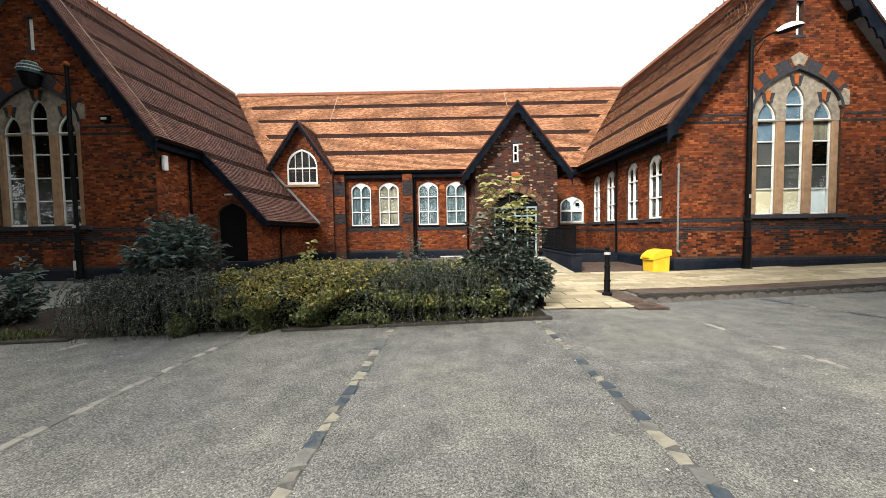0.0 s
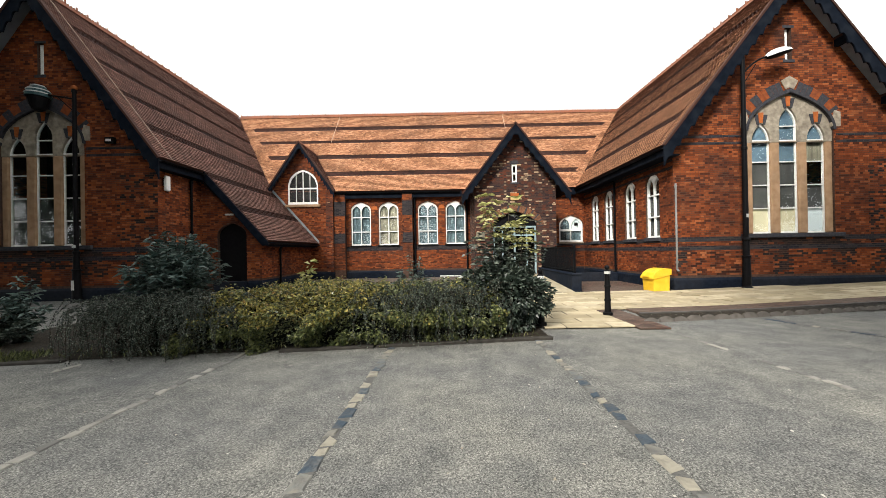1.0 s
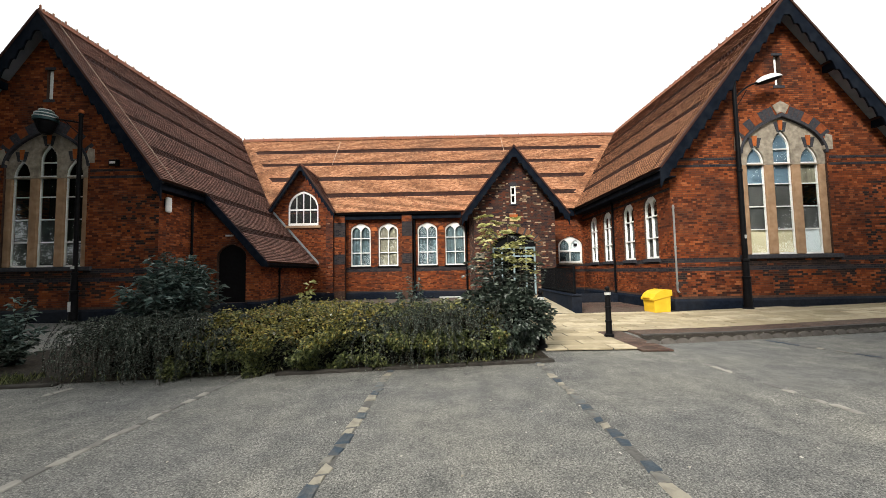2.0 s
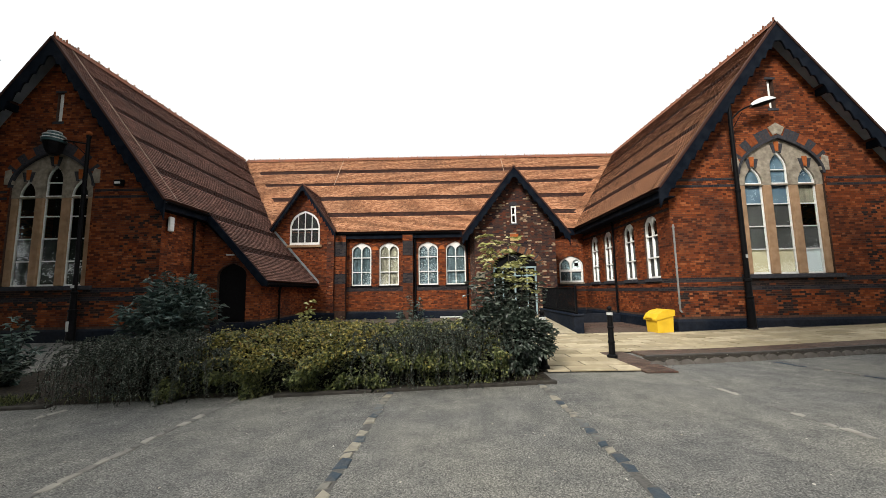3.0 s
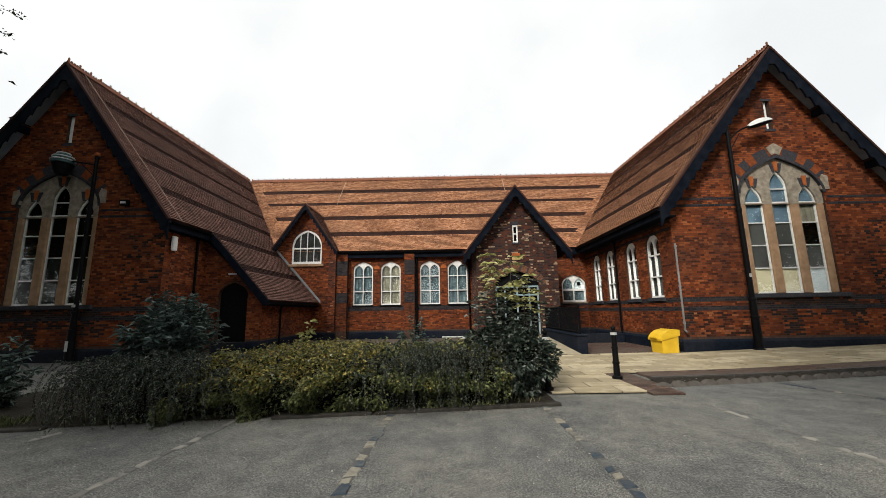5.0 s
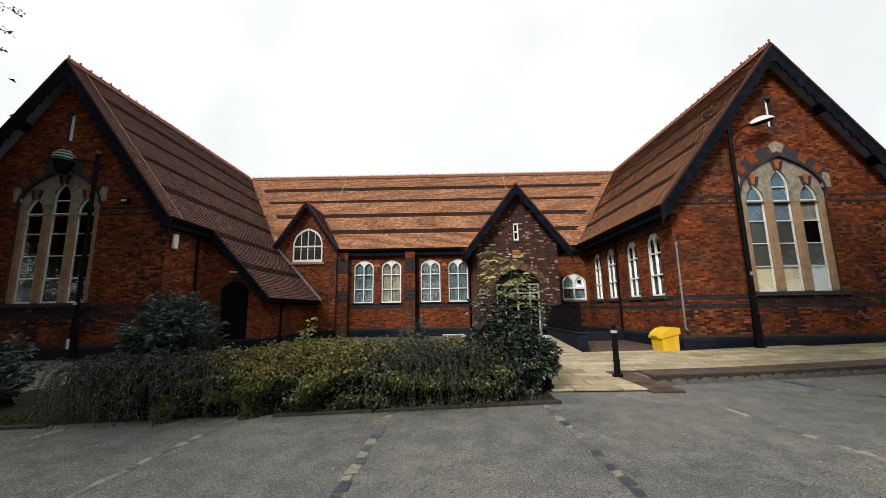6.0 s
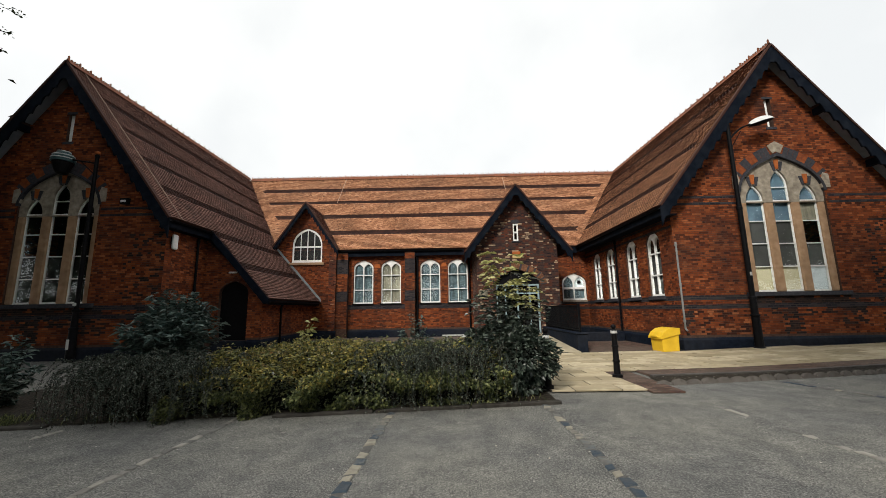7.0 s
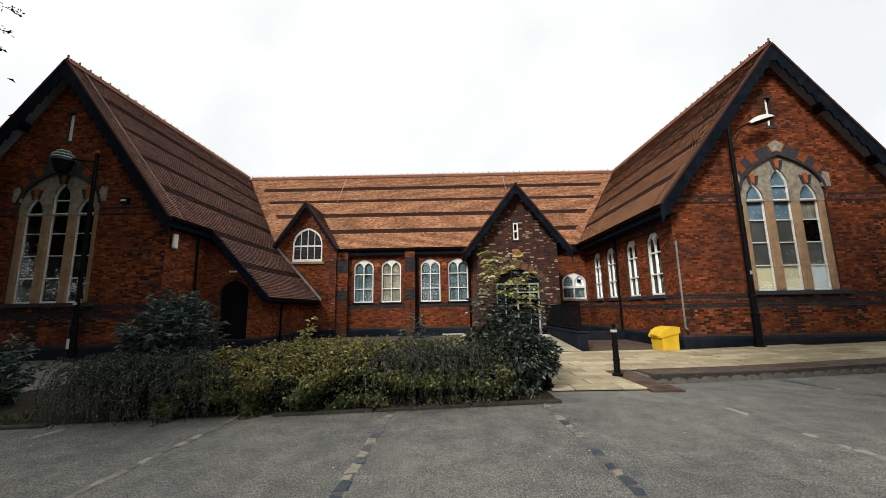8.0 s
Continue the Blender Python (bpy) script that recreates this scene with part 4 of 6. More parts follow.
ring_pieces(pth, .01, .34, [ARCHB, ARCHB, ARCHB, BLUE] * 12, PY - .012, PY + .05, school)
OCHRE = material("ochre_plaque", [(.46, .32, .13), (.58, .42, .20)], rough=.7, scale=6, stain=.25, stain_scale=4)
part("plaque", boxed(PX - .22, PX + .18, PY - .05, PY + .02, 3.93, 4.10, bevel=.01), OCHRE, school, "small ochre plaque above the door")
part("plaque", boxed(PX - .22, PX + .18, PY - .05, PY + .02, 4.115, 4.27, bevel=.01), ORANGE, school)
part("notice_board", boxed(PX - 1.92, PX - 1.5, PY - .05, PY - .002, 1.98, 2.42, bevel=.01), CREAM, school, "cream notice board on the porch wall")
# ---- doorway of the lean-to: the black of the door holds its shade ----
dm = Matrix.Translation((-8.87, LFY, 0))
dd = part("door", plate(arch(0, 1.22, .42, 2.35, .5), [], .18, .24), BLACK, school, "boarded door with its shade painted black", dm)
for i in range(5):
    part("batten", boxed(-.5 + i * .23, -.5 + i * .23 + .02, .165, .178, .4, 2.3), BLACK, dd, "", dm)
part("step", boxed(-9.5, -8.22, LFY - .3, LFY - .002, 0, .42, bevel=.02), PLINTH, school, "dark painted step below the door")
part("handle", rod(bmesh.new(), (.42, .14, 1.3), (.42, .14, 1.45), .02, seg=8), CONDUIT, dd, "", dm)
# ---- ground ----
def asphalt_material():
    """Worn asphalt: fine grain, scattered pale and dark stones, mottling and broad dusty patches."""
    m = bpy.data.materials.new("worn_asphalt")
    m.use_nodes = True
    n, l = m.node_tree.nodes, m.node_tree.links
    b = n["Principled BSDF"]
    pos = n.new("ShaderNodeNewGeometry").outputs["Position"]

    def tex(scale, detail, rough=.6):
        t = n.new("ShaderNodeTexNoise")
        t.inputs["Scale"].default_value, t.inputs["Detail"].default_value, t.inputs["Roughness"].default_value = scale, detail, rough
        l.new(pos, t.inputs["Vector"])
        return t.outputs["Fac"]

    def ramp(fac, stops):
        r = n.new("ShaderNodeValToRGB")
        e = r.color_ramp.elements
        e[0].position, e[0].color = stops[0][0], (*stops[0][1], 1)
        e[1].position, e[1].color = stops[-1][0], (*stops[-1][1], 1)
        for q, c in stops[1:-1]:
            e.new(q).color = (*c, 1)
        l.new(fac, r.inputs["Fac"])
        return r.outputs["Color"]

    def mix(fac, a, c, kind="MIX"):
        x = n.new("ShaderNodeMix")
        x.data_type, x.blend_type = "RGBA", kind
        if isinstance(fac, float):
            x.inputs[0].default_value = fac
        else:
            l.new(fac, x.inputs[0])
        l.new(a, x.inputs[6])
        if isinstance(c, tuple):
            x.inputs[7].default_value = (*c, 1)
        else:
            l.new(c, x.inputs[7])
        return x.outputs[2]

    grain = ramp(tex(60, 8, .8), [(.28, (.032, .032, .032)), (.45, (.122, .122, .118)), (.56, (.182, .182, .175)), (.74, (.44, .44, .42))])
    agg = n.new("ShaderNodeTexVoronoi")
    agg.inputs["Scale"].default_value = 105
    l.new(pos, agg.inputs["Vector"])
    chips = ramp(agg.outputs["Color"], [(.1, (.35, .35, .35)), (.5, (.95, .95, .94)), (.9, (1.75, 1.73, 1.66))])
    grain = mix(.8, grain, chips, "MULTIPLY")
    mott = ramp(tex(3, 5, .6), [(.32, (.76, .77, .78)), (.68, (1.2, 1.19, 1.17))])
    col = mix(1.0, grain, mott, "MULTIPLY")
    broad = ramp(tex(.45, 4), [(.40, (.88, .88, .89)), (.66, (1.16, 1.14, 1.08))])
    col = mix(1.0, col, broad, "MULTIPLY")
    vo = n.new("ShaderNodeTexVoronoi")
    vo.inputs["Scale"].default_value = 26
    l.new(pos, vo.inputs["Vector"])
    stone = ramp(vo.outputs["Distance"], [(.07, (1, 1, 1)), (.12, (0, 0, 0))])
    few = n.new("ShaderNodeMath")
    few.operation = "MULTIPLY"
    l.new(stone, few.inputs[0])
    sel = ramp(tex(9, 2), [(.54, (0, 0, 0)), (.6, (1, 1, 1))])
    l.new(sel, few.inputs[1])
    col = mix(few.outputs[0], col, (.42, .40, .36))
    l.new(col, b.inputs["Base Color"])
    b.inputs["Roughness"].default_value, b.inputs["Specular IOR Level"].default_value = .95, .05
    bn = n.new("ShaderNodeBump")
    bn.inputs["Strength"].default_value, bn.inputs["Distance"].default_value = .35, .01
    l.new(tex(150, 6, .8), bn.inputs["Height"])
    l.new(bn.outputs["Normal"], b.inputs["Normal"])
    return m


ASPHALT = asphalt_material()
bm = bmesh.new()
bmesh.ops.create_grid(bm, x_segments=1, y_segments=1, size=400)
tagged(part("ground", bm, ASPHALT), "grey worn asphalt car park with loose grit", "ground", kind="structure")

rng = np.random.default_rng(11)
SETT = by_object(material("sett_stone", [(.045, .062, .08), (.12, .128, .128), (.16, .155, .14), (.19, .18, .155), (.155, .155, .145), (.27, .25, .20)], rough=.85, scale=14, stain=.5, stain_scale=9, stain_color=(.10, .09, .08), bump=.9, bump_scale=30), .75)
JOINT = material("joint_dirt", [(.022, .02, .018), (.045, .041, .037)], scale=20, bump=.4)


SETT_FILL = material("gritty_joint_fill", [(.075, .073, .068), (.13, .127, .118)], scale=30, stain=.3, stain_scale=4, bump=.4)
PALE_SETT = by_object(material("pale_sett_stone", [(.13, .128, .12), (.19, .183, .168), (.28, .268, .235)], rough=.85, scale=14, stain=.5, stain_scale=5, stain_color=(.12, .11, .10), bump=.5, bump_scale=25), .8)


def sett_mesh(w, ln, k):
    r = np.random.default_rng(100 + k)
    bm = bmesh.new()
    q = [(-w / 2, 0), (w / 2, 0), (w / 2, ln), (-w / 2, ln)]
    q = [(x + r.normal(0, w * .13), y + r.normal(0, .02)) for x, y in q]
    lo = [bm.verts.new((x, y, -.03)) for x, y in q]
    mid = [bm.verts.new((x, y, .004)) for x, y in q]
    hi = [bm.verts.new((x * .84, ln / 2 + (y - ln / 2) * .90, .012 + r.normal(0, .003))) for x, y in q]
    for a, b in ((lo, mid), (mid, hi)):
        for i in range(4):
            bm.faces.new((a[i], a[(i + 1) % 4], b[(i + 1) % 4], b[i]))
    bm.faces.new(hi)
    ob = part("sett", bm, SETT if w > .09 else PALE_SETT)
    me = ob.data
    bpy.data.objects.remove(ob)
    return me, ln


def sett_line(p, q, w, label, lengths=(.11, .16, .19, .13, .15, .12), gap=.034, keep=1.0):
    p, q = Vector((*p, 0)), Vector((*q, 0))
    meshes = [sett_mesh(w, ln, i + int(w * 1000)) for i, ln in enumerate(lengths)]
    d = (q - p).normalized()
    ang = math.atan2(d.y, d.x) - math.pi / 2
    total = (q - p).length
    holder = part("stone_line", boxed(-w / 2 + .004, w / 2 - .004, 0, total, -.02, .003 if w > .09 else -.002), SETT_FILL, None, "", Matrix.Translation(p) @ Matrix.Rotation(ang, 4, "Z"))
    tagged(holder, label, "stone line", "bay markings in the car park", "structure")
    s = .01
    while s < total - .1:
        me, ln = meshes[rng.integers(len(meshes))]
        if rng.random() < keep:
            o = new("sett", me)
            o.parent = holder
            o.matrix_basis = Matrix.Translation((rng.normal(0, .010), s, 0)) @ Matrix.Rotation(rng.normal(0, .05), 4, "Z")
        s += ln + gap
    return holder


sett_line((-1.06, .5), (-.89, 6.2), .108, "line of blue and tan stone setts dividing bays", keep=.95)
sett_line((1.585, .5), (1.54, 6.6), .108, "line of blue and tan stone setts dividing bays", keep=.95)
sett_line((-3.40, 1.2), (-3.13, 5.85), .085, "narrow worn stone line dividing parking bays", keep=.97, gap=.006)
sett_line((4.37, 2.9), (4.09, 6.5), .075, "narrow worn stone line dividing parking bays", keep=.7)
sett_line((7.36, 5.7), (6.62, 7.9), .10, "stone setts dividing bays beside the pavement", keep=.9)
sett_line((-5.5, 3.9), (-5.25, 5.4), .06, "narrow worn stone line dividing parking bays", keep=.6)

# ---- pavement: skewed against the building, rising a little along it ----
SLAB = by_object(material("cream_slab", [(.29, .24, .15), (.40, .335, .22), (.50, .425, .295), (.34, .285, .185)], rough=.85, scale=5, stain=.5, stain_scale=1.3, stain_color=(.25, .21, .15), bump=.25, bump_scale=35, spec=.15), .6)
BROWN_PAVER = brick_material("brown_paver", [(0, (.06, .037, .03)), (.6, (.115, .068, .052)), (1, (.16, .10, .08))], (.05, .042, .036), stain_color=(.13, .11, .09))
KERB = material("dark_kerb", [(.06, .055, .05), (.10, .092, .085)], scale=8, stain=.4, stain_scale=3, bump=.4)
SK = .095


def rise(x):
    return min(max((x - 7) * .022, 0), .2)


def fy(x):
    return 8.5 + SK * (x - 4.38)


def strip(name, x0, x1, v0, v1, z0, z1, mat, n=14, label=""):
    """A strip that follows the skewed pavement edge, from offset v0 to v1 behind it."""
    bm = bmesh.new()
    rows = []
    for i in range(n + 1):
        x = x0 + (x1 - x0) * i / n
        rows.append([bm.verts.new(p) for p in ((x, fy(x) + v0, z0), (x, fy(x) + v0, z1 + rise(x)), (x, fy(x) + v1, z1 + rise(x)), (x, fy(x) + v1, z0))])
    for a, b in zip(rows, rows[1:]):
        for i in range(4):
            bm.faces.new((a[i], b[i], b[(i + 1) % 4], a[(i + 1) % 4]))
    bm.faces.new(rows[0][::-1])
    bm.faces.new(rows[-1])
    bmesh.ops.recalc_face_normals(bm, faces=bm.faces)
    return part(name, bm, mat, None, label)


tagged(strip("kerb", 4.42, 19, -.06, .06, -.02, .055, KERB), "dark worn kerb edging of the pavement", "kerb", kind="structure")
tagged(strip("pavement_border", 4.42, 19, .062, .66, -.02, .05, BROWN_PAVER), "brown block paver border of the pavement", "paving", kind="structure")
base = tagged(strip("pavement", 4.0, 19, .662, 4.5, -.02, .022, JOINT), "cream paving slabs along the building", "pavement", kind="structure")
slab_meshes = []
for k in range(5):
    r = np.random.default_rng(40 + k)
    bm = boxed(.016, .884, .018, .432, -.03, 0, bevel=.004)
    for v in bm.verts:
        if v.co.z > -.01:
            v.co.z += r.normal(0, .002)
    ob = part("slab", bm, SLAB)
    slab_meshes.append(ob.data)
    bpy.data.objects.remove(ob)


def slab(parent, x, y, z, ang, tilt=0):
    o = new("slab", slab_meshes[rng.integers(5)])
    o.parent = parent
    o.matrix_basis = Matrix.Translation((x, y, z + rng.normal(0, .0015))) @ Matrix.Rotation(ang, 4, "Z") @ Matrix.Rotation(-tilt, 4, "Y")


ANG = math.atan(SK)
for j in range(1, 8, 2):
    o = new("slab", slab_meshes[j % 5])
    o.parent = base
    o.matrix_basis = Matrix.Translation((3.62, fy(3.62) + .67 + j * .45, .05)) @ Matrix.Rotation(ANG, 4, "Z") @ Matrix.Diagonal((.5, 1, 1, 1))
for j in range(9):
    off = .45 * (j % 2)
    for i in range(17):
        x = 3.62 + off + i * .9
        y = fy(x) + .67 + j * .45
        if y + .5 > GY - .05 or (x < 4.85 and y > 12.9) or x > 17:
            continue
        slab(base, x, y, .05 + rise(x), ANG, math.atan(.022) if 7 < x < 16 else 0)
# apron down to the asphalt, beside the planting bed
apron = part("pavement_apron", plate([(1.85, 7.16), (1.85, 13.1), (4.0, 13.1), (4.0, 9.5), (3.62, 9.5), (3.62, 7.16)], [], -.02, -.001), JOINT, None, "", Matrix(((1, 0, 0, 0), (0, 0, 1, 0), (0, -1, 0, .021), (0, 0, 0, 1))))
tagged(apron, "cream paving slabs leading to the entrance", "pavement", kind="structure")
inv = apron.matrix_basis.inverted()
for j in range(13):
    cuts = (1.88, 2.75, 3.62) if j % 2 else (1.88, 2.30, 3.17, 3.62)
    for x0, x1 in zip(cuts, cuts[1:]):
        y = 7.12 + j * .45
        o = new("slab", slab_meshes[rng.integers(5)])
        o.parent = apron
        o.matrix_basis = inv @ (Matrix.Translation((x0, y, .05 + rng.normal(0, .0015))) @ Matrix.Diagonal(((x1 - x0) / .9, 1, 1, 1)))
tagged(part("apron_border", boxed(3.625, 4.20, 6.98, 9.5, -.02, .035), BROWN_PAVER), "brown block pavers edging the apron", "paving", kind="structure")
tagged(part("court_paving", boxed(4.84, 7.87, 13.0, 16.99, -.02, .03), BROWN_PAVER), "brown block paving in the corner court", "paving", kind="structure")
FORECOURT = material("forecourt_paving", [(.09, .07, .06), (.15, .12, .10)], scale=7, stain=.4, stain_scale=.8, bump=.3)
tagged(part("forecourt", boxed(-7.4, 1.8, 9.4, 21.4, -.02, .02), FORECOURT), "brown paved forecourt behind the hedge", "paving", kind="structure")

# scalloped edging tiles set in the ground before the kerb
TERRACE = material("edging_tile", [(.08, .07, .062), (.15, .135, .12)], scale=8, stain=.4, stain_scale=4, bump=.4)
edging = thing("tile_edging", "half-sunk scalloped grey edging tiles in the ground", "edging", kind="structure")
tile_mesh = None
for i in range(20):
    t = i / 20
    x, y = 4.2 + 6.6 * t, 7.66 + .95 * t + .22 * t * t
    if tile_mesh is None:
        outl = [(-.155, -.05), (-.155, .02)] + [(-.155 * math.cos(a), .02 + .085 * math.sin(a)) for a in [math.pi * k / 8 for k in range(1, 8)]] + [(.155, .02), (.155, -.05)]
        ob = part("edging_tile", plate(outl, [], -.03, .03), TERRACE, edging)
        tile_mesh = ob.data
    else:
        ob = new("edging_tile", tile_mesh)
        ob.parent = edging
    ob.matrix_basis = Matrix.Translation((x, y, rng.normal(0, .008))) @ Matrix.Rotation(math.atan(.15) + rng.normal(0, .08), 4, "Z") @ Matrix.Rotation(rng.normal(-.25, .12), 4, "X")
SOIL = material("soil_litter", [(.008, .007, .005), (.02, .016, .011), (.06, .047, .032)], scale=25, stain=.3, bump=.8, bump_scale=30)
bm = bmesh.new()
rows = []
for i in range(31):
    x = 4.3 + 7.6 * i / 30
    t = (x - 4.25) / 6.6
    rows.append([bm.verts.new((x, 8.17 + .095 * (x - 4.25) - .18 * math.sin(i * 1.7) ** 2 - .1, .006)), bm.verts.new((x, fy(x) - .062, .03 + rise(x) * .6))])
for a, b in zip(rows, rows[1:]):
    bm.faces.new((a[0], b[0], b[1], a[1]))
tagged(part("soil", bm, SOIL), "strip of soil and leaf litter along the kerb", "soil", kind="structure")

# pale flakes and grit
verts, faces = [], []
for i in range(420):
    x, y = rng.uniform(-7, 11), rng.uniform(1.6, 7.6)
    if i > 330:
        x, y = rng.uniform(4.5, 11), 0
        y = fy(x) - rng.uniform(.1, .7)
    s = rng.uniform(.006, .018)
    a = rng.uniform(0, 6.28)
    k = len(verts)
    for q in range(4):
        verts.append((x + s * math.cos(a + q * 1.57) * rng.uniform(.5, 1), y + s * math.sin(a + q * 1.57), .004 + rng.uniform(0, .012) + (.03 if i > 330 else 0)))
    faces.append((k, k + 1, k + 2, k + 3))
me = bpy.data.meshes.new("litter")
me.from_pydata(verts, [], faces)
me.materials.append(material("pale_flakes", [(.25, .22, .17), (.5, .48, .43)], island=.9, bump=0))
tagged(new("litter", me), "scattered pale leaf flakes and grit on asphalt", "litter", kind="stuff")

# ---- ramp, dwarf walls and railing by the porch ----
CONCRETE = material("ramp_concrete", [(.34, .29, .2), (.44, .38, .27)], scale=6, stain=.35, stain_scale=1, bump=.25)
bm = bmesh.new()
vs = [bm.verts.new(p) for p in ((1.9, 12.95, -.02), (4.47, 12.95, -.02), (4.47, 18.02, -.02), (1.9, 18.02, -.02), (1.9, 12.95, .045), (4.47, 12.95, .045), (4.47, 17.2, .34), (1.9, 17.2, .34), (4.47, 18.02, .35), (1.9, 18.02, .35))]
for f in ((4, 5, 6, 7), (7, 6, 8, 9), (0, 1, 5, 4), (1, 2, 8, 6, 5), (3, 0, 4, 7, 9), (2, 3, 9, 8), (0, 3, 2, 1)):
    bm.faces.new([vs[i] for i in f])
tagged(part("ramp", bm, CONCRETE), "pale concrete ramp rising to the entrance", "ramp", kind="structure")
dw = thing("dwarf_wall", "low dark painted brick wall beside the ramp", "wall", kind="structure")
part("wall_body", boxed(4.48, 4.83, 13.25, 18.0, 0, .58, bevel=.01), PLINTH, dw)
part("coping", boxed(4.45, 4.86, 13.22, 18.0, .581, .66, bevel=.03), PLINTH, dw, "rounded dark coping")
dw2 = thing("dwarf_wall", "low dark painted wall across the corner court", "wall", kind="structure")
part("wall_body", boxed(4.832, 7.86, 17.0, 17.22, 0, .42, bevel=.02), PLINTH, dw2)
rail = thing("railing", "black iron railing on the dwarf wall", "railing", at=(4.65, 13.4, .66))
RL_LEN = 4.5
for z in (.06, .92):
    part("rail", boxed(-.025, .025, 0, RL_LEN, z, z + .035), BLACK, rail)
bar = None
for i in range(42):
    if bar is None:
        bar = part("baluster", boxed(-.012, .012, -.012, .012, .0, .93), BLACK, rail)
        bar_mesh = bar.data
    else:
        bar = new("baluster", bar_mesh)
        bar.parent = rail
    bar.location = (0, .04 + i * (RL_LEN - .08) / 41, 0)
for y in (.02, RL_LEN / 2, RL_LEN - .02):
    part("post", boxed(-.035, .035, y - .035, y + .035, 0, 1.0, bevel=.008), BLACK, rail)
# ---- street furniture ----
BAND = material("reflective_band", [(.55, .55, .53), (.68, .68, .66)], rough=.4, bump=0)


def bollard(x, y, z=.05):
    b = thing("bollard", "black cast bollard with a white band", "bollard", "bollards by the apron", at=(x, y, z))
    part("post", lathe(bmesh.new(), [(.105, 0), (.105, .05), (.07, .07), (.062, .30), (.074, .31), (.074, .35), (.062, .36), (.058, .62), (.072, .63), (.072, .66), (.058, .67), (.056, .90), (.066, .91), (.066, .98), (.055, .99), (.04, 1.01)], seg=20), BLACK, b, smooth=False)
    part("finial", lathe(bmesh.new(), [(.026, 1.005), (.04, 1.02), (.052, 1.05), (.048, 1.08), (.026, 1.1), (.008, 1.105)], seg=16), BLACK, b, smooth=True)
    part("band", lathe(bmesh.new(), [(.068, .915), (.068, .972)], seg=20), BAND, b, "white reflective band")
    return b


bollard(3.62, 8.36)
bollard(1.86, 7.32, .05)

YELLOW = material("yellow_plastic", [(.72, .44, .02), (.82, .53, .035)], rough=.4, scale=4, stain=.25, stain_scale=3, stain_color=(.5, .3, .03), bump=.05, spec=.4)
gb = thing("grit_bin", "yellow plastic grit bin with a sloped lid", "grit bin", at=(7.27, 12.9, .03))
gb.rotation_euler, gb.scale = (0, 0, radians(-86)), (.84, .84, .96)
bm = bmesh.new()
lo = [bm.verts.new(p) for p in ((-.36, -.33, 0), (.36, -.33, 0), (.36, .33, 0), (-.36, .33, 0))]
hi = [bm.verts.new(p) for p in ((-.385, -.36, .46), (.385, -.36, .46), (.385, .34, .62), (-.385, .34, .62))]
for i in range(4):
    bm.faces.new((lo[i], lo[(i + 1) % 4], hi[(i + 1) % 4], hi[i]))
bm.faces.new(lo[::-1])
bm.faces.new(hi)
bmesh.ops.bevel(bm, geom=list(bm.edges), offset=.03, segments=2, affect="EDGES", profile=.5)
part("bin_body", bm, YELLOW, gb)
sec = [(-.42, .44), (-.42, .50), (-.30, .66), (-.10, .77), (.18, .82), (.38, .80), (.38, .60)]
bm = plate(sec, [], -.415, .415)
lid = part("lid", bm, YELLOW, gb, "", Matrix.Rotation(radians(90), 4, "Z"))
part("lip", boxed(-.22, .22, -.47, -.43, .50, .56, bevel=.012), YELLOW, lid, "", lid.matrix_basis.inverted())

WOODG = material("weathered_bench_wood", [(.34, .34, .32), (.48, .48, .46)], rough=.8, scale=12, stain=.3, stain_scale=4)
be = thing("bench", "pale weathered slatted bench in the forecourt", "bench", at=(.36, 16.0, .02))
for i in range(3):
    part("slat", boxed(-.6, .6, -.18 + i * .13, -.07 + i * .13, .41, .45, bevel=.006), WOODG, be)
for x in (-.42, .42):
    part("leg", boxed(x - .04, x + .04, -.15, .18, 0, .408), WOODG, be)

# lamp post before the one gable: swan arm and a long lantern
lp = thing("lamp_post", "black lamp post with a pale cobra-head lantern", "street lamp", at=(10.2, 12.66, .07))
part("pole", lathe(bmesh.new(), [(.17, 0), (.17, .06), (.13, .10), (.115, 1.05), (.135, 1.07), (.135, 1.12), (.105, 1.14), (.10, 1.62), (.12, 1.64), (.12, 1.70), (.085, 1.74), (.078, 4.7), (.092, 4.72), (.092, 4.80), (.074, 4.82), (.062, 7.9), (.06, 7.92), (.06, 7.98), (.02, 8.1)], seg=16), BLACK, lp, smooth=False)
bm = bmesh.new()
prev = None
for i in range(9):
    t = i / 8
    p = Vector((.05 + .80 * t, -.06 * t, 7.35 + .48 * (1 - (1 - t) ** 2)))
    if prev is not None:
        rod(bm, prev, p, .032, seg=8)
    prev = p
rod(bm, (.05, 0, 7.0), (.42, -.03, 7.60), .016, seg=6)
part("arm", bm, BLACK, lp)
HEAD = material("lantern_shell", [(.62, .63, .62), (.75, .76, .75)], rough=.35, scale=6, stain=.15, bump=0)


def lantern(parent, m):
    """A flattened drop-shaped lantern: shell above, tray below."""
    for nm, zs, mat, z0 in (("shell", .20, HEAD, 0), ("tray", -.09, BLACK, -.004)):
        bm = bmesh.new()
        rings = []
        for i in range(13):
            t = i / 12
            x = .95 * t
            w = .19 * math.sin(math.pi * min(t * .92 + .06, 1)) ** .6
            rings.append([bm.verts.new((x, w * math.cos(math.pi * k / 8), z0 + zs * (w / .19) * math.sin(math.pi * k / 8))) for k in range(9)])
        for a, b in zip(rings, rings[1:]):
            for k in range(8):
                bm.faces.new((a[k], a[k + 1], b[k + 1], b[k]))
        part(nm, bm, mat, parent, "pale metal shell" if nm == "shell" else "", m, smooth=True)


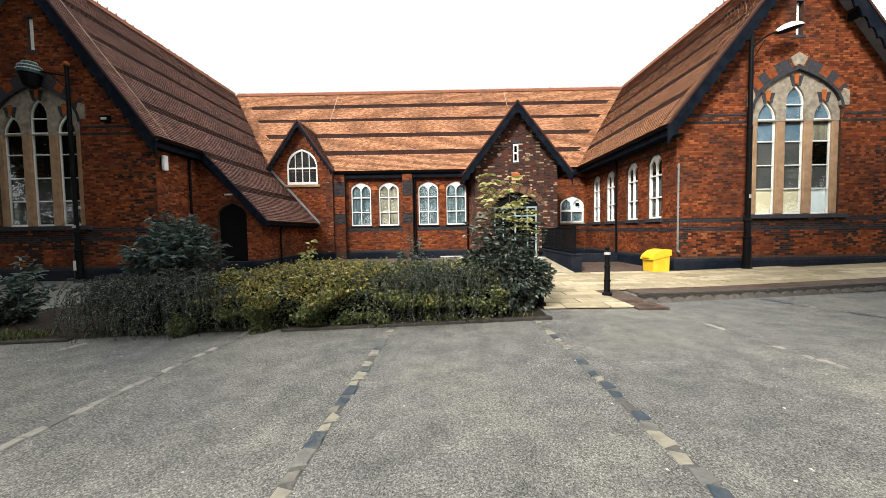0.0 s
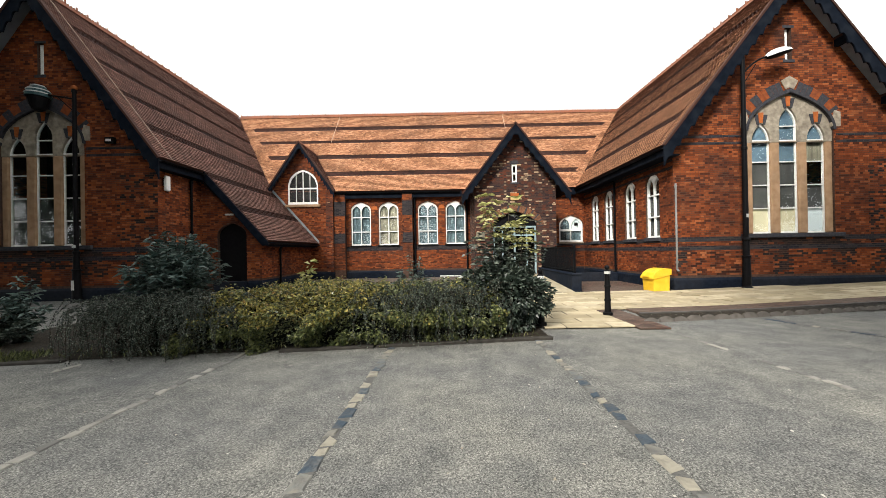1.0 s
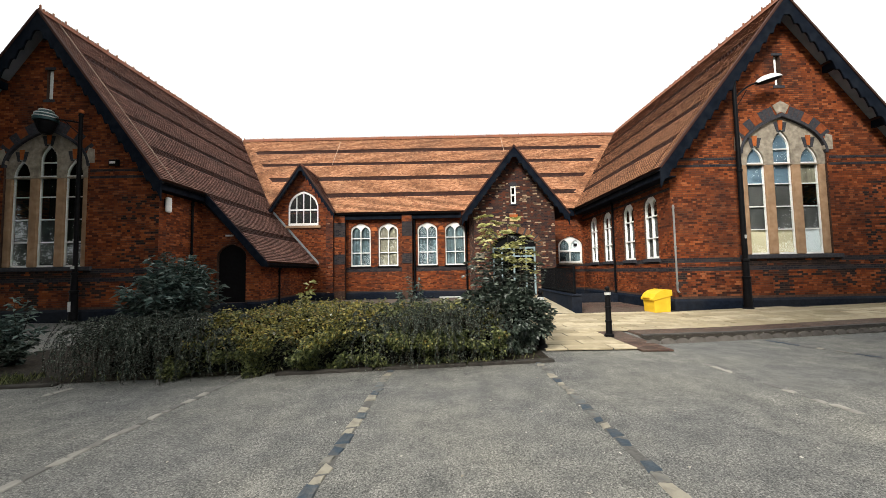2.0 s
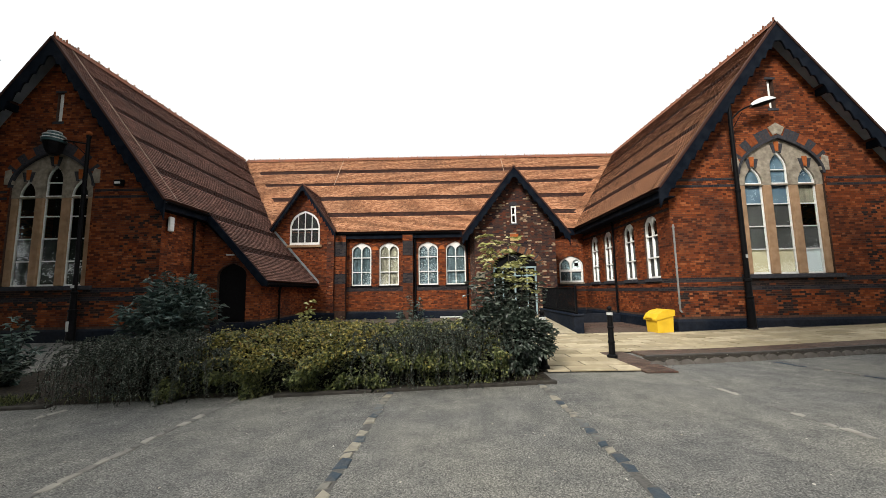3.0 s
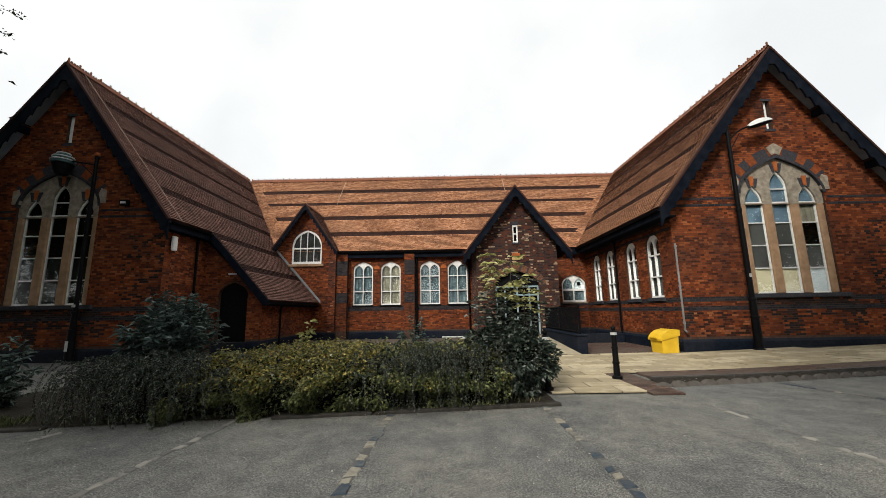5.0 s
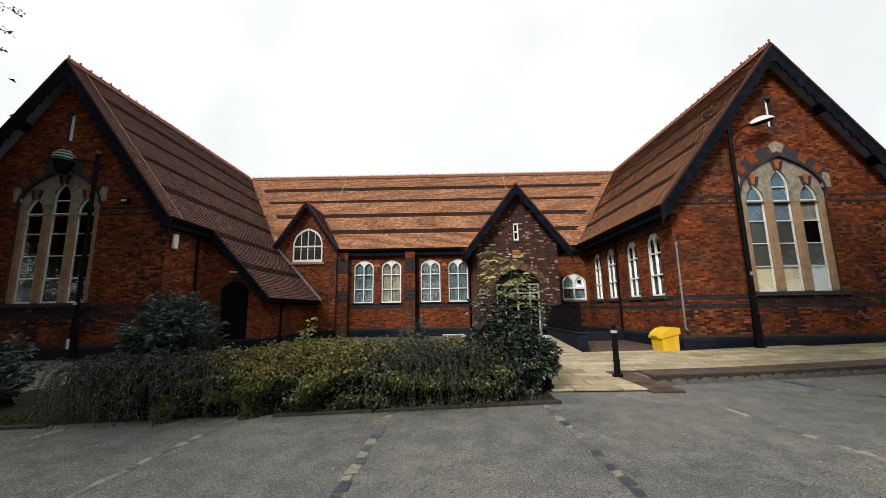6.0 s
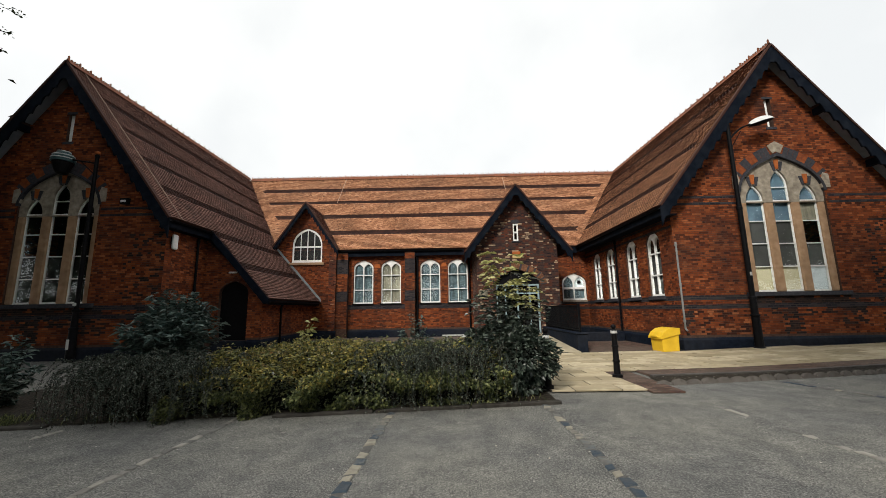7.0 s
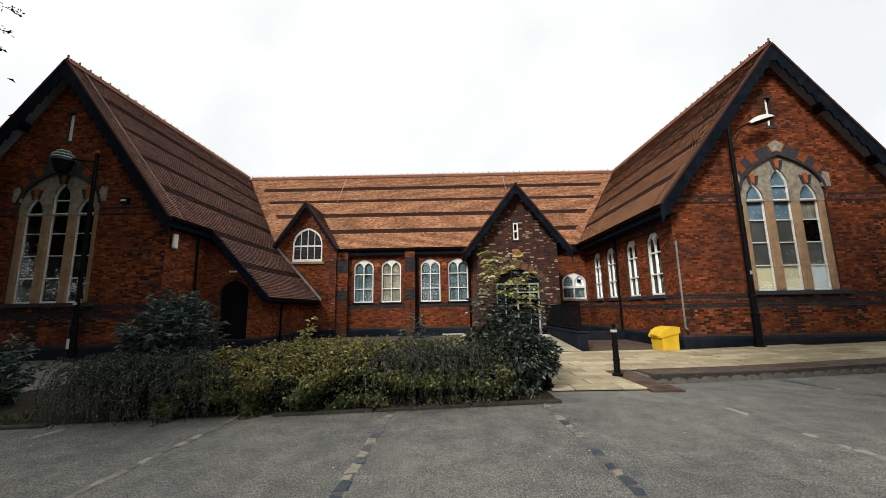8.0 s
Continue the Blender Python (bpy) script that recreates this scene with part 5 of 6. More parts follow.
lantern(lp, Matrix.Translation((.74, -.05, 7.80)) @ Matrix.Rotation(radians(-16), 4, "Y"))
part("sign_plate", boxed(-.035, .035, -.09, -.075, 2.42, 2.54), BAND, lp, "small white plate")

# lamp post before the other gable: bracket arm and a ribbed dome lantern
lq = thing("lamp_post", "black lamp post with a ribbed teal dome lantern", "street lamp", at=(-12.6, 12.64, 0))
part("pole", lathe(bmesh.new(), [(.17, 0), (.17, .06), (.13, .10), (.115, 1.05), (.135, 1.07), (.135, 1.12), (.10, 1.14), (.085, 1.64), (.11, 1.66), (.11, 1.72), (.07, 1.76), (.06, 7.15), (.075, 7.17), (.075, 7.25), (.03, 7.3)], seg=16), BLACK, lq)
bm = bmesh.new()
rod(bm, (0, 0, 6.95), (-1.0, -.05, 7.12), .03, seg=8)
rod(bm, (0, 0, 6.5), (-.55, -.03, 7.03), .018, seg=6)
part("arm", bm, BLACK, lq)
part("cap", lathe(bmesh.new(), [(.05, 7.28), (.09, 7.30), (.09, 7.38), (.03, 7.42)], seg=12), ORANGE, lq, "small orange cap")
TEAL = material("teal_lantern", [(.02, .05, .055), (.04, .085, .09)], rough=.35, bump=0)
dome = part("dome", lathe(bmesh.new(), [(.34, 7.0), (.335, 7.08), (.305, 7.2), (.25, 7.30), (.16, 7.38), (.05, 7.43)], seg=24, at=(-1.18, -.05, 0)), TEAL, lq, "teal metal dome", smooth=False)
for z, r in ((7.10, .335), (7.215, .302), (7.36, .19)):
    part("rib", lathe(bmesh.new(), [(r, z), (r + .012, z + .015), (r, z + .035)], seg=24, at=(-1.18, -.05, 0)), BAND, dome, "white rib")
part("bowl", lathe(bmesh.new(), [(.10, 6.55), (.18, 6.60), (.24, 6.75), (.30, 6.98)], seg=20, at=(-1.18, -.05, 0)), BLACK, lq, "dark lantern bowl")
part("sign_plate", boxed(-.06, .06, -.10, -.085, 1.86, 1.95), BAND, lq, "small white plate")
part("sign_plate", boxed(-.05, .04, -.15, -.135, .42, .75), BAND, lq, "small white plate")

# wall lights
wl1 = thing("wall_light", "white bulkhead light on the brick wing", "wall light", at=(LWX + .002, 13.36, 4.14))
part("bracket", boxed(0, .08, -.04, .04, -.05, .2), BLACK, wl1)
part("diffuser", boxed(.08, .20, -.11, .11, -.27, .27, bevel=.03), WHITE, wl1, "white ribbed diffuser")
wl2 = thing("wall_light", "slim white light over the lean-to door", "wall light", at=(-8.95, LFY - .002, 3.2))
part("diffuser", boxed(-.17, .17, -.07, 0, -.035, .035, bevel=.012), WHITE, wl2)
sl2 = thing("security_light", "small dark floodlight on the gable wall", "floodlight", at=(-11.72, GY, 5.62))
part("housing", boxed(-.16, .16, -.16, -.02, -.10, .12, bevel=.02), BLACK, sl2)
part("lens", boxed(-.10, .10, -.172, -.161, -.04, .04, bevel=.004), BAND, sl2, "pale reflector")
# ---- plants ----
def leaf_material(name, colors, rough=.55, spec=.25):
    return material(name, colors, rough=rough, scale=3, island=.75, stain=.15, stain_scale=1.5, bump=0, spec=spec)


def leaves(name, pts, dirs, ln, wd, mat, parent, label="", seed=0, fold=.25, stuff=False):
    """Folded leaves, each four corners and two faces, growing from pts along dirs."""
    r = np.random.default_rng(seed)
    n = len(pts)
    d = dirs / np.linalg.norm(dirs, axis=1)[:, None]
    ref = r.normal(size=(n, 3)) * .5 + np.array([0, 0, 1])
    s = np.cross(d, ref)
    s /= np.linalg.norm(s, axis=1)[:, None] + 1e-9
    up = np.cross(s, d)
    k = r.uniform(.65, 1.3, (n, 1))
    L, W = ln * k, wd * k
    v = np.stack([pts, pts + d * L * .5 + s * W / 2 + up * W * fold, pts + d * L - up * L * .12, pts + d * L * .5 - s * W / 2 + up * W * fold], 1).reshape(-1, 3)
    b = np.arange(n)[:, None] * 4
    f = np.concatenate([b + [0, 1, 2], b + [0, 2, 3]], 1).reshape(-1, 3)
    me = bpy.data.meshes.new(name)
    me.from_pydata(v.tolist(), [], f.tolist())
    me.materials.append(mat)
    ob = new(name, me)
    ob.parent = parent
    if label:
        ob["label"] = label
    return ob


def stems(name, paths, r0, mat, parent, sides=4):
    """Thin tapering tubes along point lists."""
    v, f = [], []
    for path in paths:
        m = len(path)
        for i, p in enumerate(path):
            r = r0 * (1 - .75 * i / max(m - 1, 1))
            for k in range(sides):
                a = 2 * math.pi * k / sides
                v.append((p[0] + r * math.cos(a), p[1] + r * math.sin(a) * .8, p[2] + r * math.sin(a) * .6))
        b = len(v) - m * sides
        for i in range(m - 1):
            for k in range(sides):
                q = (k + 1) % sides
                f.append((b + i * sides + k, b + i * sides + q, b + (i + 1) * sides + q, b + (i + 1) * sides + k))
    me = bpy.data.meshes.new(name)
    me.from_pydata(v, [], f)
    me.materials.append(mat)
    ob = new(name, me)
    ob.parent = parent
    return tagged(ob, kind="stuff")


TWIG = material("dark_twig", [(.018, .014, .010), (.04, .03, .022)], scale=10, bump=.2, spec=.1)
BARK = material("grey_bark", [(.05, .04, .032), (.10, .085, .07)], scale=9, bump=.6, bump_scale=12)
# near-black colour that stands for the shade deep between the leaves
SHADE = material("inner_shade", [(.003, .004, .003), (.008, .009, .006)], scale=12, bump=.5, spec=.05)
HEDGE_DARK = leaf_material("hedge_leaf", [(.006, .011, .004), (.022, .034, .012), (.065, .08, .025), (.135, .15, .05), (.26, .27, .115)], rough=.45, spec=.35)
HEDGE_NEW = leaf_material("hedge_new_leaf", [(.035, .038, .010), (.13, .125, .03), (.27, .24, .055), (.44, .37, .10), (.22, .13, .04)], rough=.45, spec=.35)
COTO = leaf_material("small_dark_leaf", [(.008, .015, .011), (.02, .032, .024), (.05, .066, .05), (.20, .22, .18)])
DARKLEAF = leaf_material("dark_bush_leaf", [(.008, .014, .011), (.022, .034, .025), (.05, .07, .052), (.14, .165, .13)], rough=.35, spec=.5)
BLUELEAF = leaf_material("blue_green_leaf", [(.02, .038, .034), (.05, .085, .074), (.105, .15, .13), (.20, .245, .22)], rough=.5)
PALELEAF = leaf_material("pale_leaf", [(.25, .26, .08), (.40, .39, .15), (.56, .53, .28)])
TREELEAF = leaf_material("tree_leaf", [(.02, .03, .012), (.04, .055, .02), (.06, .075, .03)])


def front(x):
    return 6.50 + .125 * (x - 1.7)


rp = np.random.default_rng(5)
# bed: soil and sunken edging
bm = bmesh.new()
rows = []
for i in range(21):
    x = -8.6 + 10.4 * i / 20
    rows.append([bm.verts.new((x, front(x) - .05, .012)), bm.verts.new((x, 9.4, .012))])
for a, b in zip(rows, rows[1:]):
    bm.faces.new((a[0], b[0], b[1], a[1]))
tagged(part("planting_bed", bm, SOIL), "dark soil of the planting bed", "soil", kind="structure")
SOIL_EDGE = material("rotten_timber", [(.03, .027, .023), (.06, .054, .046)], scale=9, stain=.4, stain_scale=3, bump=.5)
ed = thing("bed_edging", "dark sunken timber edging of the bed", "edging", kind="structure")
for i in (0, 1, 4, 5, 6):
    x0 = -8.6 + i * 1.49
    m = Matrix.Translation((x0, front(x0) - .12, 0)) @ Matrix.Rotation(math.atan(.125), 4, "Z")
    part("board", boxed(.01, 1.48, -.06, .06, -.02, .045 + rp.normal(0, .006), bevel=.012), SOIL_EDGE, ed, "", m)


# hedge: a lumpy mass with its leaf shell
def hedge_height(x, y):
    h = .84 + .13 * noise.noise(Vector((x * .9, y * .9, 3))) + .15 * noise.noise(Vector((x * 3.2, y * 3.2, 7)))
    h -= .12 * max(0, (-3.4 - x) / 1.5)
    yf = front(x) + .0
    h *= min(1, .62 + (y - yf) * .55)
    return h


hedge = thing("hedge", "low spreading hedge with olive new growth on top", "hedge", at=(0, 0, 0))
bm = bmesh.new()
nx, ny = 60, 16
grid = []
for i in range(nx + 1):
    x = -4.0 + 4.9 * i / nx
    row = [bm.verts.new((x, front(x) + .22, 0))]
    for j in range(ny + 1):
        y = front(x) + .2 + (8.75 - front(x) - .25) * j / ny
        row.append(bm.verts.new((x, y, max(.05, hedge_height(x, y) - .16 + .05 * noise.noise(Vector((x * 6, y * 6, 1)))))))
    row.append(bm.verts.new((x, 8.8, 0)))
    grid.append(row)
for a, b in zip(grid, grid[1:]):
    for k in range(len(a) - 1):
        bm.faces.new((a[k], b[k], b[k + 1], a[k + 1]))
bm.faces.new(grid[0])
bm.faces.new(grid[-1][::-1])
# solid core whose black colour gives the hedge its shaded gaps
part("shade_core", bm, SHADE, hedge, "near-black core for the shade between leaves")
P, D, P2, D2 = [], [], [], []
for i in range(90000):
    x = rp.uniform(-4.15, 1.0)
    if x > -1.25 and rp.random() < .58:
        continue
    if rp.random() < .42:
        y = front(x) + .12 + rp.random() ** 1.5 * (8.8 - front(x))
        z = hedge_height(x, y) - abs(rp.normal(0, .06)) + (.06 if rp.random() < .1 else 0) * rp.random() * 2
        d = np.array([rp.normal(0, .8), rp.normal(-.35, .8), rp.normal(.15, .25)])
        lump = noise.noise(Vector((x * 2.2, y * 2.2, 0)))
        if noise.noise(Vector((x * 4.5, y * 4.5, 9))) < -.12 and rp.random() < .7:
            continue
        new_growth = rp.random() < .62 + .5 * lump - (.5 if x > -1.2 else 0)
    else:
        hz = hedge_height(x, front(x) + .15)
        z = hz * rp.random() ** .8
        lump = noise.noise(Vector((x * 2.5, z * 3.5, 5)))
        y = front(x) + .02 - .42 * lump + abs(rp.normal(0, .05)) - .16 * math.sin(math.pi * min(z / .8, 1))
        d = np.array([rp.normal(0, .7), -.75, rp.normal(-.25, .35)])
        if (lump < .0 and rp.random() < .9) or (z < .5 * hz and rp.random() < .55):
            continue
        new_growth = z > hz * .66 and rp.random() < .35 + .5 * lump - (.4 if x > -1.2 else 0)
    if new_growth:
        P2.append((x, y, z)), D2.append(d)
    else:
        P.append((x, y, z)), D.append(d)
leaves("foliage", np.array(P), np.array(D), .056, .036, HEDGE_DARK, hedge, "small dark green leaves", 1)
leaves("new_growth", np.array(P2), np.array(D2), .056, .034, HEDGE_NEW, hedge, "olive and bronze new leaves", 2)
# a few pale flowers
for i in range(7):
    x = rp.uniform(-4.5, .6)
    y = front(x) + rp.uniform(.05, .9)
    z = hedge_height(x, y) - rp.uniform(0, .25)
    fl = bmesh.new()
    for k in range(5):
        a = 2 * math.pi * k / 5
        c = Vector((x, y - .03, z))
        t = Vector((math.cos(a), -.35, math.sin(a))) * .022
        s2 = Vector((-math.sin(a), 0, math.cos(a))) * .012
        fl.faces.new([fl.verts.new(c), fl.verts.new(c + t * .7 + s2), fl.verts.new(c + t), fl.verts.new(c + t * .7 - s2)])
    part("flower", fl, WHITE, hedge, "pale blossom")


def arching(name, label, cat, centers, count, reach, top, seed, mat=COTO, leaf=(.026, .018), per=46, spread=.3, group="", lean=-math.pi / 2):
    """A shrub of long stems that rise and arch over to the ground, set with small leaves."""
    r = np.random.default_rng(seed)
    sh = thing(name, label, cat, group)
    paths, P, D = [], [], []
    for i in range(count):
        bx, by = centers[r.integers(len(centers))]
        bx, by = bx + r.normal(0, spread), by + r.normal(0, spread * .6)
        a = r.normal(lean, .75)
        rr, tt = reach * r.uniform(.5, 1.15), top * r.uniform(.6, 1.08)
        path = []
        for k in range(11):
            t = k / 10
            sway = .05 * math.sin(k * 1.3 + i)
            z = max(.03, tt * 4 * (t * .93 + .06) * (1 - (t * .93 + .06)) ** .8 * .86)
            w = 1 - (1 - t) ** 2
            path.append((bx + rr * w * math.cos(a) + sway, by + rr * w * math.sin(a), z))
        paths.append(path)
        for _ in range(per):
            u = r.uniform(.15, 1) * 9.99
            k = int(u)
            p, q = np.array(path[k]), np.array(path[min(k + 1, 10)])
            P.append(p + (q - p) * (u - k) + r.normal(0, .007, 3))
            D.append((q - p) / (np.linalg.norm(q - p) + 1e-6) * .6 + r.normal(0, .6, 3))
    stems("branchwork", paths, .008, TWIG, sh, 3)
    leaves("foliage", np.array(P), np.array(D), *leaf, mat, sh, "", seed + 1)
    return sh


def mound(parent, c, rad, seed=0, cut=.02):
    """A near-black lumpy heart: painted shade inside a bush, which also stops views through it."""
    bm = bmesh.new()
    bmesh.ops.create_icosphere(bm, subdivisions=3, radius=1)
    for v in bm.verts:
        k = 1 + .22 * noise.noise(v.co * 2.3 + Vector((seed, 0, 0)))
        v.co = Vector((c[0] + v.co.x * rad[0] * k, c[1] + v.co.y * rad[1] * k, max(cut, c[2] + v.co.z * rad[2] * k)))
    return part("shade_core", bm, SHADE, parent, "near-black core for the shade between leaves")


a1 = arching("cotoneaster", "cotoneaster with long arching stems over the kerb", "shrub", [(-4.95, 6.55), (-4.6, 6.6), (-4.3, 6.65), (-4.05, 6.7)], 300, 1.2, .86, 21, per=170, lean=-2.1)
mound(a1, (-4.65, 6.6, .12), (.95, .72, .55), 3)
a2 = arching("cotoneaster", "wispy cotoneaster trailing down the hedge face", "shrub", [(-1.0, 6.8), (-.55, 6.85), (.0, 6.85), (.3, 6.9)], 170, .85, .95, 22, per=120)


def bush(name, label, c, rad, count, leaf, mat, seed, heart=.72, up=.3, lump=.3, cat="shrub"):
    r = np.random.default_rng(seed)
    b = thing(name, label, cat)
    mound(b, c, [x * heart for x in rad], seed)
    P, D = [], []
    for _ in range(count):
        d = r.normal(size=3)
        d /= np.linalg.norm(d)
        k = 1 + lump * noise.noise(Vector(d) * 2.6 + Vector((seed, 1, 2))) - abs(r.normal(0, .12))
        p = np.array(c) + d * np.array(rad) * k
        if p[2] < .03:
            continue
        P.append(p)
        D.append(d * .8 + r.normal(0, .5, 3) + np.array([0, -.15, up]))
    leaves("foliage", np.array(P), np.array(D), *leaf, mat, b, "", seed)
    return b


rb = bush("bush", "dense dark-leaved bush at the end of the hedge", (1.18, 7.35, .62), (.76, .62, .62), 7000, (.095, .055), DARKLEAF, 31, up=-.1, lump=.55, heart=.62)


def shrub(name, label, base, spread, height, n_stem, per, leaf, mat, seed, droop=.2, cat="shrub"):
    """Upright stems fanning out, with leaves in layers along them."""
    r = np.random.default_rng(seed)
    s = thing(name, label, cat)
    paths, P, D = [], [], []
    for i in range(n_stem):
        a = r.uniform(0, 2 * math.pi)
        rad = spread * math.sqrt(r.random())
        h = height * (1 - .45 * (rad / spread) ** 2) * r.uniform(.75, 1.05)
        path = [(base[0] + rad * math.cos(a) * t ** 1.3, base[1] + rad * .8 * math.sin(a) * t ** 1.3, h * t) for t in [k / 8 for k in range(9)]]
        paths.append(path)
        for _ in range(per):
            u = (r.random() ** .7) * 7.99
            k = int(u)
            p, q = np.array(path[k]), np.array(path[k + 1])
            P.append(p + (q - p) * (u - k))
            b = r.uniform(0, 2 * math.pi)
            D.append(np.array([math.cos(b), math.sin(b), r.normal(.25 - droop, .3)]))
    stems("branchwork", paths, .012, TWIG, s, 4)
    leaves("foliage", np.array(P), np.array(D), *leaf, mat, s, "", seed + 1)
    return s


shrub("buddleia", "buddleia shrub with long blue-green leaves", (-6.5, 8.9), 1.15, 2.1, 95, 80, (.20, .058), BLUELEAF, 41)
shrub("buddleia", "small buddleia shrub with dim blue-green leaves", (-7.75, 6.75), .42, 1.2, 18, 40, (.15, .05), BLUELEAF, 42)
shrub("shrub", "low dim green shrub at the bed's edge", (-7.9, 6.5), .8, .6, 40, 40, (.09, .04), COTO, 43)
shrub("shrub", "grey-green shrub standing above the hedge", (-.72, 8.6), .5, 1.45, 34, 45, (.10, .034), BLUELEAF, 44)
shrub("seedling", "pale-leaved seedling behind the hedge", (-3.3, 8.95), .14, 1.62, 7, 22, (.17, .085), PALELEAF, 45)
shrub("seedling", "low pale green seedling behind the hedge", (-3.6, 9.0), .3, 1.0, 9, 14, (.10, .05), HEDGE_NEW, 46)

# sapling with pinnate leaves, pale at the top
sap = thing("sapling", "slender sapling with pale feathery leaves on top", "sapling")
rs2 = np.random.default_rng(51)
sp, P, D, PP, DD, stalk = [], [], [], [], [], []
for bx, by, tx, tz in ((1.0, 7.3, .88, 2.66), (1.2, 7.35, 1.29, 2.56), (1.3, 7.3, 1.62, 2.22), (1.05, 7.25, .60, 1.75), (1.2, 7.4, 1.80, 1.66), (1.1, 7.3, 1.05, 1.95)):
    path = [(bx + (tx - bx) * t ** 1.2 + .02 * math.sin(5 * t), by - .05 * t, .3 + (tz - .3) * t) for t in [k / 10 for k in range(11)]]
    sp.append(path)
    for i in range(24):
        u = .36 + .64 * (i + rs2.random()) / 24
        k = min(int(u * 10), 9)
        p, q = np.array(path[k]), np.array(path[k + 1])
        o = p + (q - p) * (u * 10 - k)
        b = i * 2.4 + rs2.normal(0, .3)
        ln = rs2.uniform(.22, .36) * (1.1 - .35 * u)
        e = np.array([math.cos(b), math.sin(b), rs2.normal(.35, .15)])
        tip_pale = u > .62 and tz > 2.1 and rs2.random() < .9
        st = []
        for j in range(6):
            w = j / 5
            c = o + e * ln * w - np.array([0, 0, .16 * w * w * ln / .3])
            st.append(tuple(c))
            if j:
                for sg in (-1, 1):
                    side = np.array([-e[1] * sg, e[0] * sg, -.15])
                    (PP if tip_pale else P).append(c)
                    (DD if tip_pale else D).append(side + e * .35)
        (PP if tip_pale else P).append(np.array(st[-1]))
        (DD if tip_pale else D).append(e)
        stalk.append(st)
stems("stem", sp, .016, BARK, sap, 5)
stems("leaf_stalks", stalk, .004, TWIG, sap, 3)
leaves("lower_leaves", np.array(P), np.array(D), .12, .05, DARKLEAF, sap, "dark green leaflets", 52)
leaves("upper_leaves", np.array(PP), np.array(DD), .135, .056, PALELEAF, sap, "pale yellow-green leaflets", 53)

# grass and weeds along the bed
P = np.array([(x, front(x) + rp.uniform(-.12, .35), .0) for x in np.concatenate([rp.uniform(-8.4, -6.2, 900), rp.uniform(-6, 1.7, 260)])])
D = rp.normal(0, .35, (len(P), 3)) + np.array([0, 0, 1])
g = thing("grass", "rough grass and weeds along the bed", "grass", kind="stuff")
leaves("blades", P, D, .13, .012, HEDGE_DARK, g, "", 61, fold=.1)


# ---- trees beside the car park, mostly unseen, added to shade the one gable ----
def tree(label, x, y, height, crown_r, seed, clumps=80, leaf=.20, per=330, mid=.60, half=.38):
    r = np.random.default_rng(seed)
    t = thing("tree", label, "tree", at=(x, y, 0))
    bm = bmesh.new()
    rad = .32
    p = Vector((0, 0, -.05))
    for k in range(8):
        q = Vector((.12 * math.sin(k * 1.1 + seed), .12 * math.cos(k * .9), height * .6 * (k + 1) / 8))
        rod(bm, p, q, rad, rad * .88, seg=12)
        p, rad = q, rad * .88
    part("trunk", bm, BARK, t)
    P, D, limbs = [], [], []
    for i in range(clumps):
        d = r.normal(size=3)
        d /= np.linalg.norm(d)
        c = np.array([0, 0, height * mid]) + d * np.array([crown_r, crown_r, height * half]) * r.uniform(.55, 1)
        s = np.array([0, 0, height * r.uniform(.3, .55)])
        limbs.append([tuple(s + (c - s) * w + np.array([0, 0, .6 * w * (1 - w)])) for w in (0, .25, .5, .75, 1)])
        n = per
        off = r.normal(0, .55, (n, 3)) * np.array([1, 1, .6])
        P.append(c + off)
        D.append(off + r.normal(0, .6, (n, 3)))
    stems("limbs", limbs, .07, BARK, t, 5)
    leaves("crown", np.concatenate(P), np.concatenate(D), leaf, leaf * .7, TREELEAF, t, "", seed)
    return t


